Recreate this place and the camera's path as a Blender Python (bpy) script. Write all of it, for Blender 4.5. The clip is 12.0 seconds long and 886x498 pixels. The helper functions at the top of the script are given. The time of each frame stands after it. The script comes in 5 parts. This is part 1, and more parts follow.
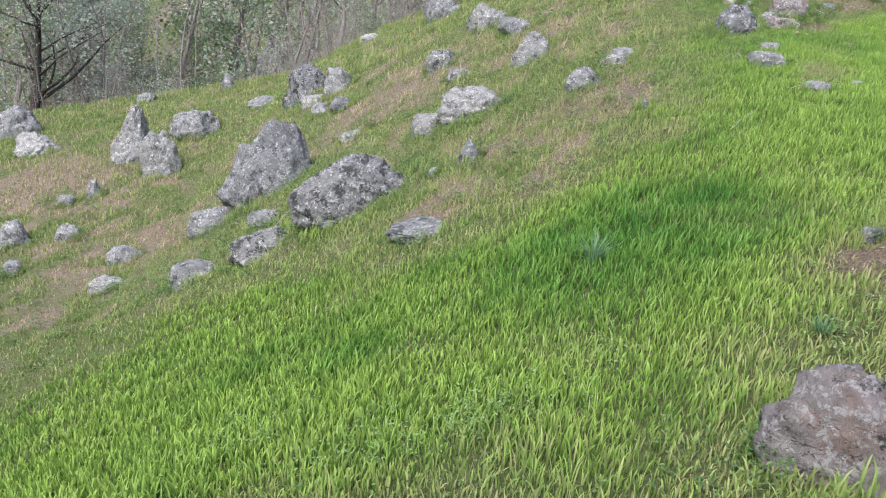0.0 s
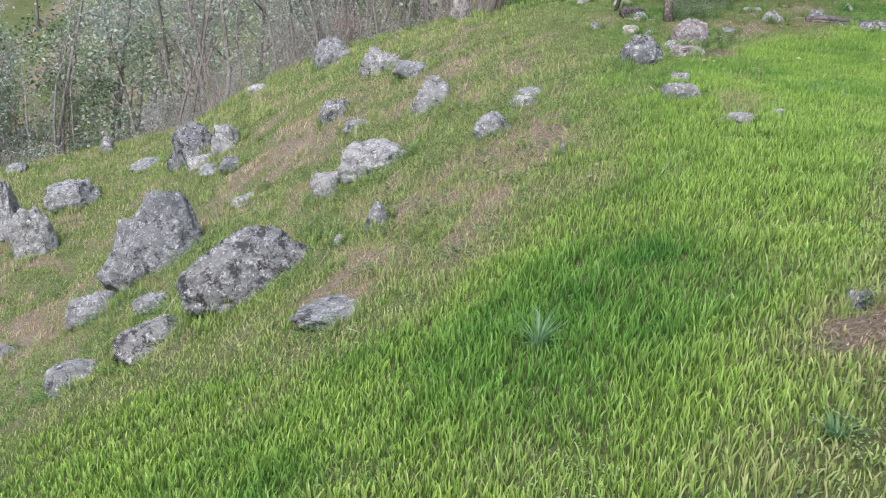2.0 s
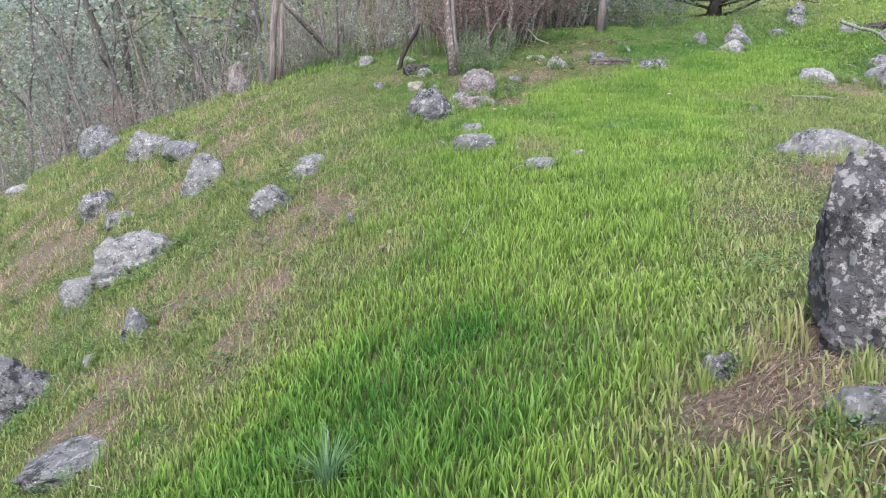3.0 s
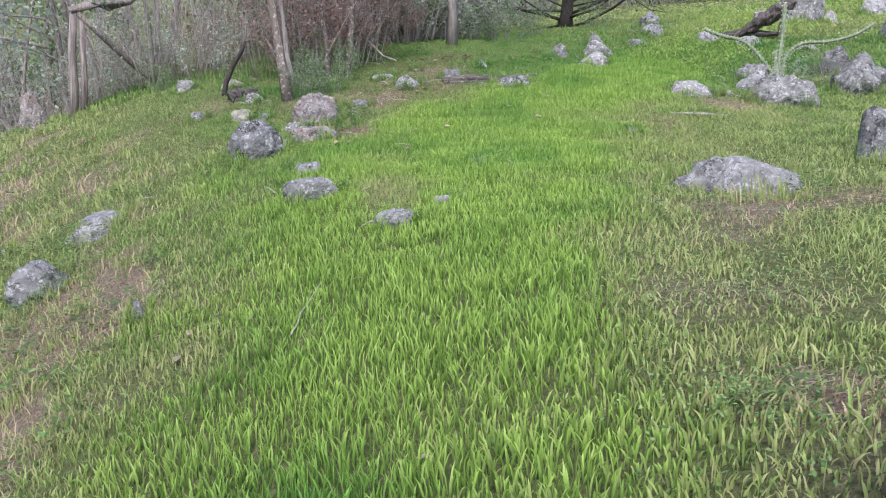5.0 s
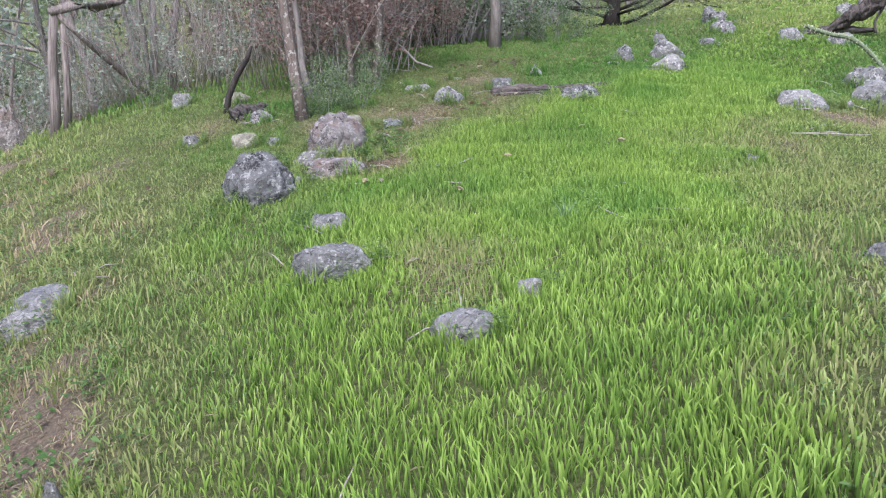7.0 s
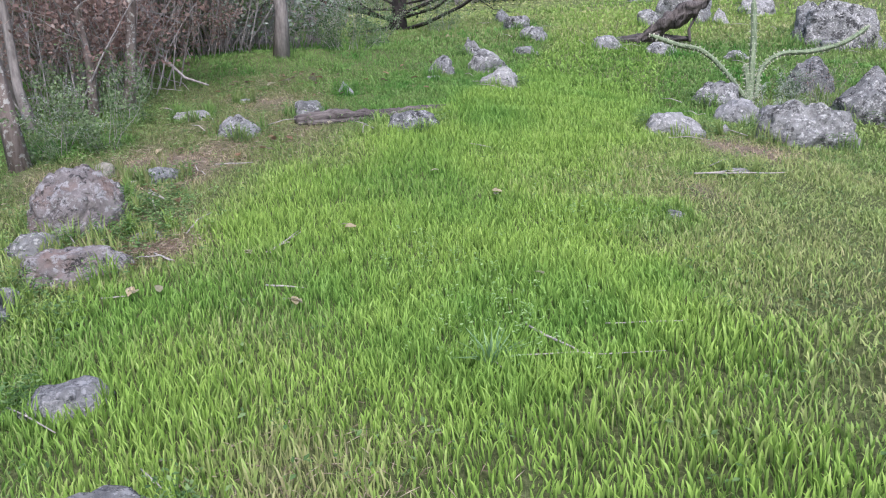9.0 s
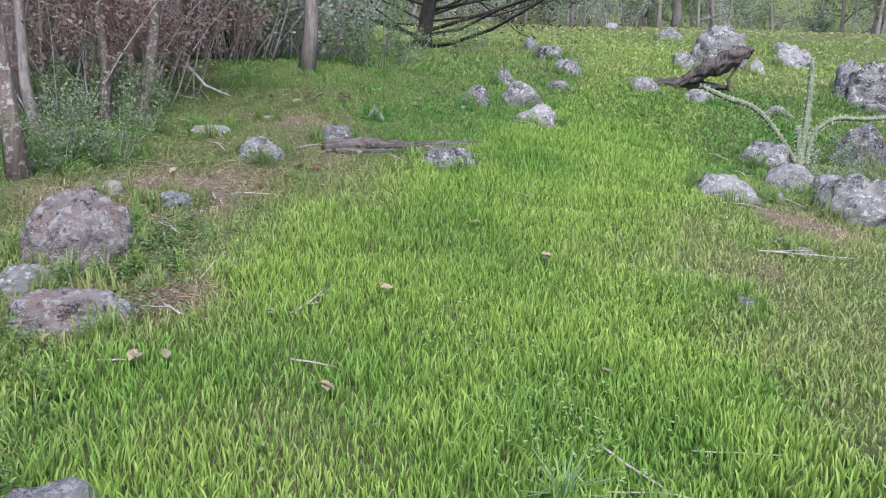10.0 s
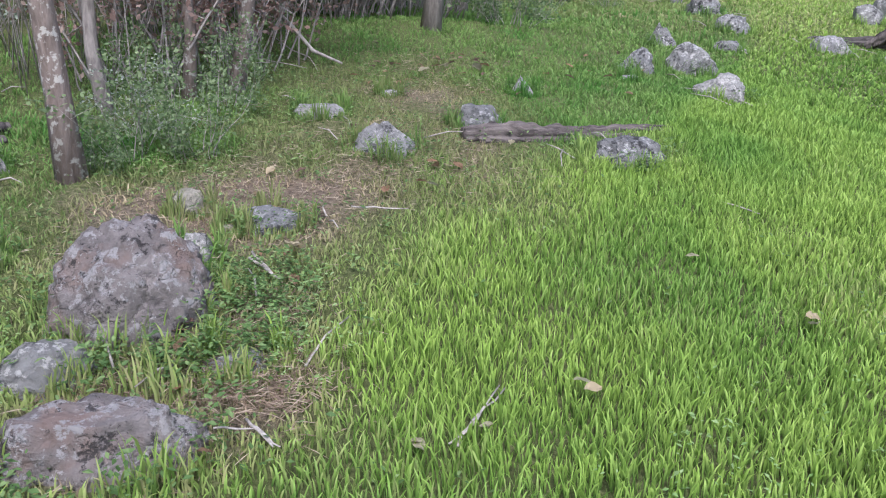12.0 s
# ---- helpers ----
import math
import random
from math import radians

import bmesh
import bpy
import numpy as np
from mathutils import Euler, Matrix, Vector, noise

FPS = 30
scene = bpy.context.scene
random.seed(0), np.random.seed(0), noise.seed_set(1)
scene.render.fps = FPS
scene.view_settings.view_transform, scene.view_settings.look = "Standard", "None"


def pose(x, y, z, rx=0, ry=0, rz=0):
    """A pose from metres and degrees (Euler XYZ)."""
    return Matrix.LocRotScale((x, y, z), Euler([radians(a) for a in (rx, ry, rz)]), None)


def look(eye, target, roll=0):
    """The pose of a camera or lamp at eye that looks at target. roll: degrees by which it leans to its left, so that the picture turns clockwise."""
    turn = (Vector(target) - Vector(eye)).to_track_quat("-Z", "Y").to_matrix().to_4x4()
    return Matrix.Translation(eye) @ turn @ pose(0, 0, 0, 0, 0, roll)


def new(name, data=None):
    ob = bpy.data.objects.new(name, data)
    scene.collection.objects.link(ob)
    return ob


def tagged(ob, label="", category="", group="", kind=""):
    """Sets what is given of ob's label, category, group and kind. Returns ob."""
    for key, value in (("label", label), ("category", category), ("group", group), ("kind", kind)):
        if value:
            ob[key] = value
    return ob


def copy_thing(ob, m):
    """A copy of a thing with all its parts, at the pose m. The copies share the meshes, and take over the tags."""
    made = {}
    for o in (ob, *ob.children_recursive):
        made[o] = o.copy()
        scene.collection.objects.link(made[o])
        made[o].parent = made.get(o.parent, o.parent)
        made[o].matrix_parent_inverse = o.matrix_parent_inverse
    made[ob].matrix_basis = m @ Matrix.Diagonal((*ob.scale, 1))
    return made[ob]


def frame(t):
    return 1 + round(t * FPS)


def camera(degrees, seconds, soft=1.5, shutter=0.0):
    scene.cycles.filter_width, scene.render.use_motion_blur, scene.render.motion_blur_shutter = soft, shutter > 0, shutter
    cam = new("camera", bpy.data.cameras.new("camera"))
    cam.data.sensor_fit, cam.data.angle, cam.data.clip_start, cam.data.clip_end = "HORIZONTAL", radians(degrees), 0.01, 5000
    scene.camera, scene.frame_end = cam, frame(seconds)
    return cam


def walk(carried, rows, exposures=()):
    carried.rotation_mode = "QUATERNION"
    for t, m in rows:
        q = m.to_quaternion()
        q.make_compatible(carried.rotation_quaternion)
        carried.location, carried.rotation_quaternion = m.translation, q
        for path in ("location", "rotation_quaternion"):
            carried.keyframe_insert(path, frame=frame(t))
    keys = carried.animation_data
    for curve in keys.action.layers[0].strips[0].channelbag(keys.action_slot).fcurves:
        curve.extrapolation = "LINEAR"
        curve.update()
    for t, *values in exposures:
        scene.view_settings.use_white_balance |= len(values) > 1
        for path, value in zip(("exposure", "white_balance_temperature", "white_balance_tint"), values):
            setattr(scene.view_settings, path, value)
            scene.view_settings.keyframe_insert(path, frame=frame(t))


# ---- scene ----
# The camera and its walk: seconds, place, then yaw, pitch and roll in degrees.
cam = camera(55.2, 12.0, 1.1)
ROWS = [
    (0, 0.000, 0.000, 1.394, 0.00, -20.14, 6.06),
    (0.5, -0.089, 0.398, 1.356, -0.87, -21.54, 6.59),
    (1, -0.068, 0.547, 1.379, 0.57, -21.45, 5.17),
    (1.5, -0.094, 0.687, 1.369, -0.89, -21.09, 3.83),
    (2, -0.059, 0.842, 1.416, -6.42, -17.28, 3.03),
    (2.5, 0.058, 1.160, 1.275, -10.23, -14.86, 2.44),
    (3, 0.391, 1.807, 1.215, -18.55, -12.13, -1.25),
    (3.2, 0.426, 1.951, 1.215, -19.50, -12.28, -2.13),
    (4.8, 0.980, 3.084, 1.242, -26.98, -11.68, -1.29),
    (5, 1.066, 3.190, 1.275, -28.18, -11.46, -2.80),
    (5.5, 1.236, 3.507, 1.291, -30.34, -11.25, -6.36),
    (6, 1.356, 3.884, 1.377, -29.49, -10.43, -6.19),
    (6.5, 1.548, 4.441, 1.311, -27.00, -10.73, -4.36),
    (7, 1.695, 4.912, 1.390, -26.83, -11.39, -3.39),
    (7.5, 1.791, 5.394, 1.404, -28.58, -11.38, -1.71),
    (7.7, 1.862, 5.491, 1.448, -32.58, -12.57, -0.70),
    (9.3, 2.537, 7.034, 1.622, -43.67, -12.33, -3.00),
    (9.5, 2.575, 7.137, 1.677, -44.05, -13.06, -1.51),
    (10, 2.621, 7.322, 1.700, -43.37, -11.47, 1.93),
    (10.5, 2.931, 7.602, 1.671, -41.12, -12.10, 3.56),
    (11, 3.108, 7.834, 1.743, -37.72, -14.01, 0.47),
    (11.5, 3.162, 8.232, 1.674, -35.47, -14.05, 0.50),
    (12, 3.240, 8.548, 1.740, -36.76, -14.66, 1.86),
]


def carried_pose(x, y, z, yaw, pitch, roll):
    return pose(x, y, z, 0, 0, yaw) @ pose(0, 0, 0, 90 + pitch, 0, 0) @ pose(0, 0, 0, 0, 0, roll)


walk(cam, [(t, carried_pose(*r)) for t, *r in ROWS], exposures=[(0.0, 0.82, 5900, 14), (6.0, 0.78, 5700, 17), (12.0, 0.80, 5650, 18)])

# Daylight: a hazy, almost shadowless sky.
SUN_UP, SUN_ROUND = 54.0, 212.0
world = bpy.data.worlds.new("sky")
scene.world = world
world.use_nodes = True
wn = world.node_tree.nodes
sky = wn.new("ShaderNodeTexSky")
sky.sky_type = "NISHITA"
sky.sun_disc = False
sky.sun_elevation, sky.sun_rotation = radians(SUN_UP), radians(SUN_ROUND)
sky.air_density, sky.dust_density, sky.ozone_density = 1.0, 4.0, 1.0
world.node_tree.links.new(sky.outputs[0], wn["Background"].inputs[0])
wn["Background"].inputs[1].default_value = 0.15
sun = new("sun", bpy.data.lights.new("sun", "SUN"))
sun.data.energy, sun.data.angle, sun.data.color = 2.2, radians(16), (1.0, 0.96, 0.90)
sun.matrix_world = look((0, 0, 30), (30 * -math.sin(radians(SUN_ROUND)) / math.tan(radians(SUN_UP)), 30 * -math.cos(radians(SUN_ROUND)) / math.tan(radians(SUN_UP)), 0))

# ---------- materials ----------


def material(name):
    m = bpy.data.materials.new(name)
    m.use_nodes = True
    return m, m.node_tree.nodes, m.node_tree.links, m.node_tree.nodes["Principled BSDF"]


def noise_node(n, l, scale, detail=4.0, rough=0.6, coords=None):
    k = n.new("ShaderNodeTexNoise")
    k.inputs["Scale"].default_value, k.inputs["Detail"].default_value, k.inputs["Roughness"].default_value = scale, detail, rough
    if coords is not None:
        l.new(coords, k.inputs["Vector"])
    return k.outputs[0]


def ramp_node(n, l, value, stops):
    k = n.new("ShaderNodeValToRGB")
    l.new(value, k.inputs[0])
    while len(k.color_ramp.elements) < len(stops):
        k.color_ramp.elements.new(0.5)
    for e, (p, c) in zip(k.color_ramp.elements, stops):
        e.position = p
        e.color = (*c, 1) if len(c) == 3 else c
    return k.outputs[0]


def mix_node(n, l, factor, a, b, blend="MIX"):
    k = n.new("ShaderNodeMix")
    k.data_type, k.blend_type = "RGBA", blend
    for sock, v in ((k.inputs[0], factor), (k.inputs[6], a), (k.inputs[7], b)):
        if isinstance(v, (int, float)):
            sock.default_value = v
        elif isinstance(v, tuple):
            sock.default_value = (*v, 1)
        else:
            l.new(v, sock)
    return k.outputs[2]


def math_node(n, l, op, a, b=0.0, c=0.0):
    k = n.new("ShaderNodeMath")
    k.operation = op
    for sock, v in zip(k.inputs, (a, b, c)):
        if isinstance(v, (int, float)):
            sock.default_value = v
        else:
            l.new(v, sock)
    return k.outputs[0]


def bump_node(n, l, value, strength, distance, shader):
    k = n.new("ShaderNodeBump")
    k.inputs["Strength"].default_value, k.inputs["Distance"].default_value = strength, distance
    l.new(value, k.inputs["Height"])
    l.new(k.outputs[0], shader.inputs["Normal"])


def stone_material(name, base, pale, dark, pale_at, dark_at, warm=None, rosettes=0.0):
    """Weathered limestone: grey body, crusts of pale lichen, black lichen patches, pits."""
    m, n, l, s = material(name)
    tc = n.new("ShaderNodeTexCoord").outputs["Object"]
    info = n.new("ShaderNodeObjectInfo")
    off = n.new("ShaderNodeVectorMath")
    off.operation = "MULTIPLY_ADD"
    l.new(info.outputs["Random"], off.inputs[0])
    off.inputs[1].default_value = (17, 31, 11)
    l.new(tc, off.inputs[2])
    v = off.outputs[0]
    grain = noise_node(n, l, 60, 6, 0.75, v)
    body = ramp_node(n, l, noise_node(n, l, 11, 10, 0.72, v), [(0.3, tuple(0.5 * c for c in base)), (0.5, base), (0.72, tuple(1.4 * c for c in base))])
    if warm:
        body = mix_node(n, l, ramp_node(n, l, noise_node(n, l, 4.1, 5, 0.6, v), [(0.5, (0, 0, 0)), (0.62, (0.75, 0.75, 0.75))]), body, warm)
    spots = n.new("ShaderNodeTexVoronoi")
    spots.inputs["Scale"].default_value = 42
    l.new(v, spots.inputs["Vector"])
    crust = math_node(n, l, "ADD", noise_node(n, l, 15, 9, 0.8, v), math_node(n, l, "MULTIPLY", spots.outputs[0], -0.14))
    pale2 = mix_node(n, l, grain, tuple(0.75 * c for c in pale), tuple(1.2 * c for c in pale))
    body = mix_node(n, l, ramp_node(n, l, crust, [(pale_at, (0, 0, 0)), (pale_at + 0.025, (1, 1, 1))]), body, pale2)
    black = math_node(n, l, "ADD", math_node(n, l, "MULTIPLY", noise_node(n, l, 8, 4, 0.6, v), 0.45), math_node(n, l, "MULTIPLY", noise_node(n, l, 34, 8, 0.8, v), 0.55))
    body = mix_node(n, l, ramp_node(n, l, black, [(dark_at, (0, 0, 0)), (dark_at + 0.035, (0.92, 0.92, 0.92))]), body, dark)
    if rosettes:
        discs = n.new("ShaderNodeTexVoronoi")
        discs.inputs["Scale"].default_value, discs.inputs["Randomness"].default_value = 21, 1.0
        wavy = n.new("ShaderNodeVectorMath")
        wavy.operation = "MULTIPLY_ADD"
        l.new(noise_node(n, l, 30, 4, 0.6, v), wavy.inputs[0])
        wavy.inputs[1].default_value = (0.03, 0.03, 0.03)
        l.new(v, wavy.inputs[2])
        l.new(wavy.outputs[0], discs.inputs["Vector"])
        reach = math_node(n, l, "MULTIPLY", ramp_node(n, l, discs.outputs["Color"], [(0.25, (0, 0, 0)), (1.0, (1, 1, 1))]), rosettes)
        disc = ramp_node(n, l, math_node(n, l, "SUBTRACT", reach, discs.outputs["Distance"]), [(0.0, (0, 0, 0)), (0.05, (0.62, 0.62, 0.62))])
        body = mix_node(n, l, disc, body, mix_node(n, l, grain, (0.42, 0.42, 0.40), (0.72, 0.72, 0.69)))
    warp = n.new("ShaderNodeVectorMath")
    warp.operation = "MULTIPLY_ADD"
    l.new(noise_node(n, l, 7, 5, 0.7, v), warp.inputs[0])
    warp.inputs[1].default_value = (0.22, 0.22, 0.22)
    l.new(v, warp.inputs[2])
    crack = n.new("ShaderNodeTexVoronoi")
    crack.feature = "DISTANCE_TO_EDGE"
    crack.inputs["Scale"].default_value = 8.5
    l.new(warp.outputs[0], crack.inputs["Vector"])
    seam = ramp_node(n, l, crack.outputs[0], [(0.0, (0.8, 0.8, 0.8)), (0.03, (0, 0, 0))])
    body = mix_node(n, l, math_node(n, l, "MULTIPLY", seam, ramp_node(n, l, noise_node(n, l, 5, 3, 0.6, v), [(0.5, (0, 0, 0)), (0.62, (1, 1, 1))])), body, dark)
    tint = mix_node(n, l, info.outputs["Random"], (0.86, 0.86, 0.88), (1.12, 1.1, 1.06))
    body = mix_node(n, l, 1.0, body, tint, "MULTIPLY")
    l.new(body, s.inputs["Base Color"])
    s.inputs["Roughness"].default_value = 0.95
    s.inputs["Specular IOR Level"].default_value = 0.15
    h = math_node(n, l, "ADD", noise_node(n, l, 22, 10, 0.75, v), math_node(n, l, "MULTIPLY", crust, 1.2))
    h = math_node(n, l, "ADD", h, math_node(n, l, "MULTIPLY", math_node(n, l, "MINIMUM", crack.outputs[0], 0.12), 3.0))
    bump_node(n, l, h, 1.0, 0.024, s)
    return m


STONE = {
    "grey": stone_material("grey_limestone", (0.25, 0.253, 0.245), (0.47, 0.47, 0.455), (0.07, 0.07, 0.07), 0.475, 0.54),
    "pale": stone_material("pale_limestone", (0.31, 0.31, 0.298), (0.50, 0.49, 0.475), (0.085, 0.085, 0.085), 0.47, 0.545),
    "dark": stone_material("black_lichen_stone", (0.225, 0.227, 0.22), (0.47, 0.47, 0.455), (0.05, 0.05, 0.05), 0.472, 0.515),
    "orange": stone_material("rusty_limestone", (0.27, 0.245, 0.228), (0.42, 0.405, 0.39), (0.06, 0.056, 0.054), 0.465, 0.54, (0.29, 0.21, 0.17)),
    "yellow": stone_material("cream_stone", (0.35, 0.335, 0.275), (0.44, 0.42, 0.35), (0.2, 0.19, 0.16), 0.52, 0.68),
    "darklichen": stone_material("slate_with_lichen", (0.15, 0.146, 0.152), (0.46, 0.455, 0.44), (0.05, 0.05, 0.055), 0.465, 0.545, None, 0.62),
}


def attr(n, name):
    k = n.new("ShaderNodeAttribute")
    k.attribute_name = name
    return k.outputs["Fac"]


def blade_material(name):
    """Grass blades: fresh green to straw by the patch they grow in, each blade a little different, roots darkened."""
    m, n, l, s = material(name)
    geo = n.new("ShaderNodeNewGeometry")
    rnd = geo.outputs["Random Per Island"]
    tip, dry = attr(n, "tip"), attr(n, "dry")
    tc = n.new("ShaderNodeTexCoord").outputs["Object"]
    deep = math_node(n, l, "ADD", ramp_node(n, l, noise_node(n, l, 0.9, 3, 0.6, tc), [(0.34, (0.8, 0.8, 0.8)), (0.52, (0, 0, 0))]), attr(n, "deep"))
    # Dark roots put the shade between blades into the colour.
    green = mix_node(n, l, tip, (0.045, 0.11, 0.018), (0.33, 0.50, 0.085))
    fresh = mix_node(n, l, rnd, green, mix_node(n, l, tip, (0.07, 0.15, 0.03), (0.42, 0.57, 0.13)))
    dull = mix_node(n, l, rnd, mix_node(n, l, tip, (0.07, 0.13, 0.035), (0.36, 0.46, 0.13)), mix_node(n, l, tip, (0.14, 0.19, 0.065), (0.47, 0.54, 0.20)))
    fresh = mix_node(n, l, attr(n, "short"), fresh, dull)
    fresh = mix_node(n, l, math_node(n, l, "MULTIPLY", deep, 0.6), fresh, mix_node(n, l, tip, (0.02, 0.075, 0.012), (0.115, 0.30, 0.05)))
    worn = math_node(n, l, "ADD", dry, math_node(n, l, "MULTIPLY", math_node(n, l, "SUBTRACT", rnd, 0.5), 0.2))
    gold = ramp_node(n, l, rnd, [(0.0, (0.28, 0.37, 0.11)), (0.5, (0.34, 0.39, 0.14)), (1.0, (0.40, 0.39, 0.18))])
    # Yellowed blades darken too where tree shade is painted in.
    gold = mix_node(n, l, math_node(n, l, "MULTIPLY", attr(n, "deep"), 0.8), gold, (0.19, 0.22, 0.085))
    straw = ramp_node(n, l, rnd, [(0.0, (0.24, 0.33, 0.08)), (0.3, (0.42, 0.36, 0.20)), (0.65, (0.46, 0.36, 0.23)), (1.0, (0.58, 0.48, 0.32))])
    col = mix_node(n, l, ramp_node(n, l, worn, [(0.14, (0, 0, 0)), (0.40, (1, 1, 1))]), fresh, gold)
    col = mix_node(n, l, ramp_node(n, l, worn, [(0.48, (0, 0, 0)), (0.78, (1, 1, 1))]), col, straw)
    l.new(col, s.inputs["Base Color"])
    s.inputs["Roughness"].default_value = 0.55
    s.inputs["Specular IOR Level"].default_value = 0.25
    tr = n.new("ShaderNodeBsdfTranslucent")
    l.new(col, tr.inputs[0])
    mx = n.new("ShaderNodeMixShader")
    mx.inputs[0].default_value = 0.34
    l.new(s.outputs[0], mx.inputs[1])
    l.new(tr.outputs[0], mx.inputs[2])
    l.new(mx.outputs[0], n["Material Output"].inputs[0])
    return m


GRASS = blade_material("grass_blades")


def leaf_material(name, a, b, c):
    m, n, l, s = material(name)
    geo = n.new("ShaderNodeNewGeometry")
    info = n.new("ShaderNodeObjectInfo")
    col = ramp_node(n, l, geo.outputs["Random Per Island"], [(0.0, a), (0.55, b), (1.0, c)])
    col = mix_node(n, l, 1.0, col, mix_node(n, l, info.outputs["Random"], (0.8, 0.85, 0.85), (1.15, 1.1, 1.1)), "MULTIPLY")
    l.new(col, s.inputs["Base Color"])
    s.inputs["Roughness"].default_value = 0.6
    s.inputs["Specular IOR Level"].default_value = 0.25
    tr = n.new("ShaderNodeBsdfTranslucent")
    l.new(col, tr.inputs[0])
    mx = n.new("ShaderNodeMixShader")
    mx.inputs[0].default_value = 0.45
    l.new(s.outputs[0], mx.inputs[1])
    l.new(tr.outputs[0], mx.inputs[2])
    l.new(mx.outputs[0], n["Material Output"].inputs[0])
    return m


LEAF_GREEN = leaf_material("green_leaves", (0.10, 0.16, 0.07), (0.17, 0.25, 0.11), (0.28, 0.36, 0.19))
LEAF_GREY = leaf_material("grey_green_leaves", (0.27, 0.32, 0.25), (0.39, 0.45, 0.36), (0.50, 0.55, 0.45))
LEAF_BROWN = leaf_material("withered_leaves", (0.22, 0.145, 0.12), (0.32, 0.225, 0.185), (0.42, 0.33, 0.275))
LEAF_DARK = leaf_material("dark_leaves", (0.03, 0.05, 0.025), (0.055, 0.08, 0.035), (0.09, 0.12, 0.05))
LEAF_TAN = leaf_material("tan_leaves", (0.30, 0.19, 0.12), (0.42, 0.29, 0.19), (0.54, 0.42, 0.29))
PALE_WEED = leaf_material("pale_weed_leaves", (0.22, 0.36, 0.10), (0.32, 0.46, 0.16), (0.42, 0.55, 0.24))
STRAW = leaf_material("straw_litter", (0.16, 0.115, 0.085), (0.31, 0.245, 0.175), (0.50, 0.43, 0.32))
LEAF_STRAW = leaf_material("fallen_leaves", (0.48, 0.42, 0.28), (0.62, 0.57, 0.42), (0.74, 0.70, 0.56))
WEED = leaf_material("weed_leaves", (0.08, 0.15, 0.045), (0.14, 0.24, 0.075), (0.26, 0.36, 0.14))


TUFT = leaf_material("tuft_blades", (0.16, 0.28, 0.12), (0.22, 0.36, 0.16), (0.30, 0.44, 0.22))


def bark_material(name, a, b, spot=None, stretch=5.0, along=2):
    m, n, l, s = material(name)
    tc = n.new("ShaderNodeTexCoord").outputs["Object"]
    mp = n.new("ShaderNodeMapping")
    mp.inputs["Scale"].default_value = [1 / stretch if k == along else 1 for k in range(3)]
    l.new(tc, mp.inputs[0])
    g = noise_node(n, l, 38, 6, 0.7, mp.outputs[0])
    col = ramp_node(n, l, g, [(0.32, a), (0.68, b)])
    if spot:
        col = mix_node(n, l, ramp_node(n, l, noise_node(n, l, 24, 6, 0.65, tc), [(0.55, (0, 0, 0)), (0.60, (0.85, 0.85, 0.85))]), col, spot)
    l.new(col, s.inputs["Base Color"])
    s.inputs["Roughness"].default_value = 0.9
    s.inputs["Specular IOR Level"].default_value = 0.15
    bump_node(n, l, g, 0.8, 0.02, s)
    return m


BARK = bark_material("brown_bark", (0.14, 0.123, 0.11), (0.33, 0.30, 0.27))
BARK_LICHEN = bark_material("lichened_bark", (0.13, 0.10, 0.085), (0.29, 0.24, 0.21), (0.52, 0.50, 0.45))
BARK_DARK = bark_material("dark_bark", (0.025, 0.022, 0.02), (0.08, 0.07, 0.062))
TWIG = bark_material("grey_twigs", (0.27, 0.24, 0.22), (0.50, 0.46, 0.43))
DEADWOOD = bark_material("weathered_wood", (0.07, 0.055, 0.048), (0.34, 0.30, 0.27), None, 14.0)
LOGWOOD = bark_material("split_grey_log", (0.022, 0.018, 0.017), (0.19, 0.165, 0.15), None, 14.0)
DRIFT = bark_material("charred_wood", (0.02, 0.018, 0.017), (0.15, 0.135, 0.125), None, 9.0, 0)
STALK = bark_material("dry_stalks", (0.24, 0.215, 0.19), (0.50, 0.46, 0.41), None, 8.0)
CACTUS = bark_material("cactus_skin", (0.11, 0.15, 0.085), (0.29, 0.345, 0.21), None, 6.0)
SPINE = bark_material("cactus_spines", (0.48, 0.47, 0.36), (0.62, 0.60, 0.48))

# The soil: moss green, brown earth and litter, by the same patches as the grass.
SOIL, n, l, s = material("meadow_soil")
tc = n.new("ShaderNodeTexCoord").outputs["Object"]
dry = attr(n, "dry")
fine = noise_node(n, l, 45, 8, 0.75, tc)
wide = noise_node(n, l, 1.7, 5, 0.6, tc)
mossy = ramp_node(n, l, fine, [(0.3, (0.045, 0.06, 0.022)), (0.5, (0.115, 0.135, 0.05)), (0.72, (0.24, 0.26, 0.115))])
earthy = ramp_node(n, l, fine, [(0.3, (0.075, 0.058, 0.044)), (0.5, (0.21, 0.165, 0.12)), (0.72, (0.42, 0.35, 0.255))])
worn = math_node(n, l, "ADD", dry, math_node(n, l, "MULTIPLY", math_node(n, l, "SUBTRACT", wide, 0.5), 0.5))
worn = math_node(n, l, "ADD", worn, math_node(n, l, "MULTIPLY", math_node(n, l, "SUBTRACT", fine, 0.5), 0.6))
l.new(mix_node(n, l, ramp_node(n, l, worn, [(0.35, (0, 0, 0)), (0.75, (1, 1, 1))]), mossy, earthy), s.inputs["Base Color"])
s.inputs["Roughness"].default_value = 1.0
s.inputs["Specular IOR Level"].default_value = 0.1
bump_node(n, l, fine, 1.0, 0.03, s)

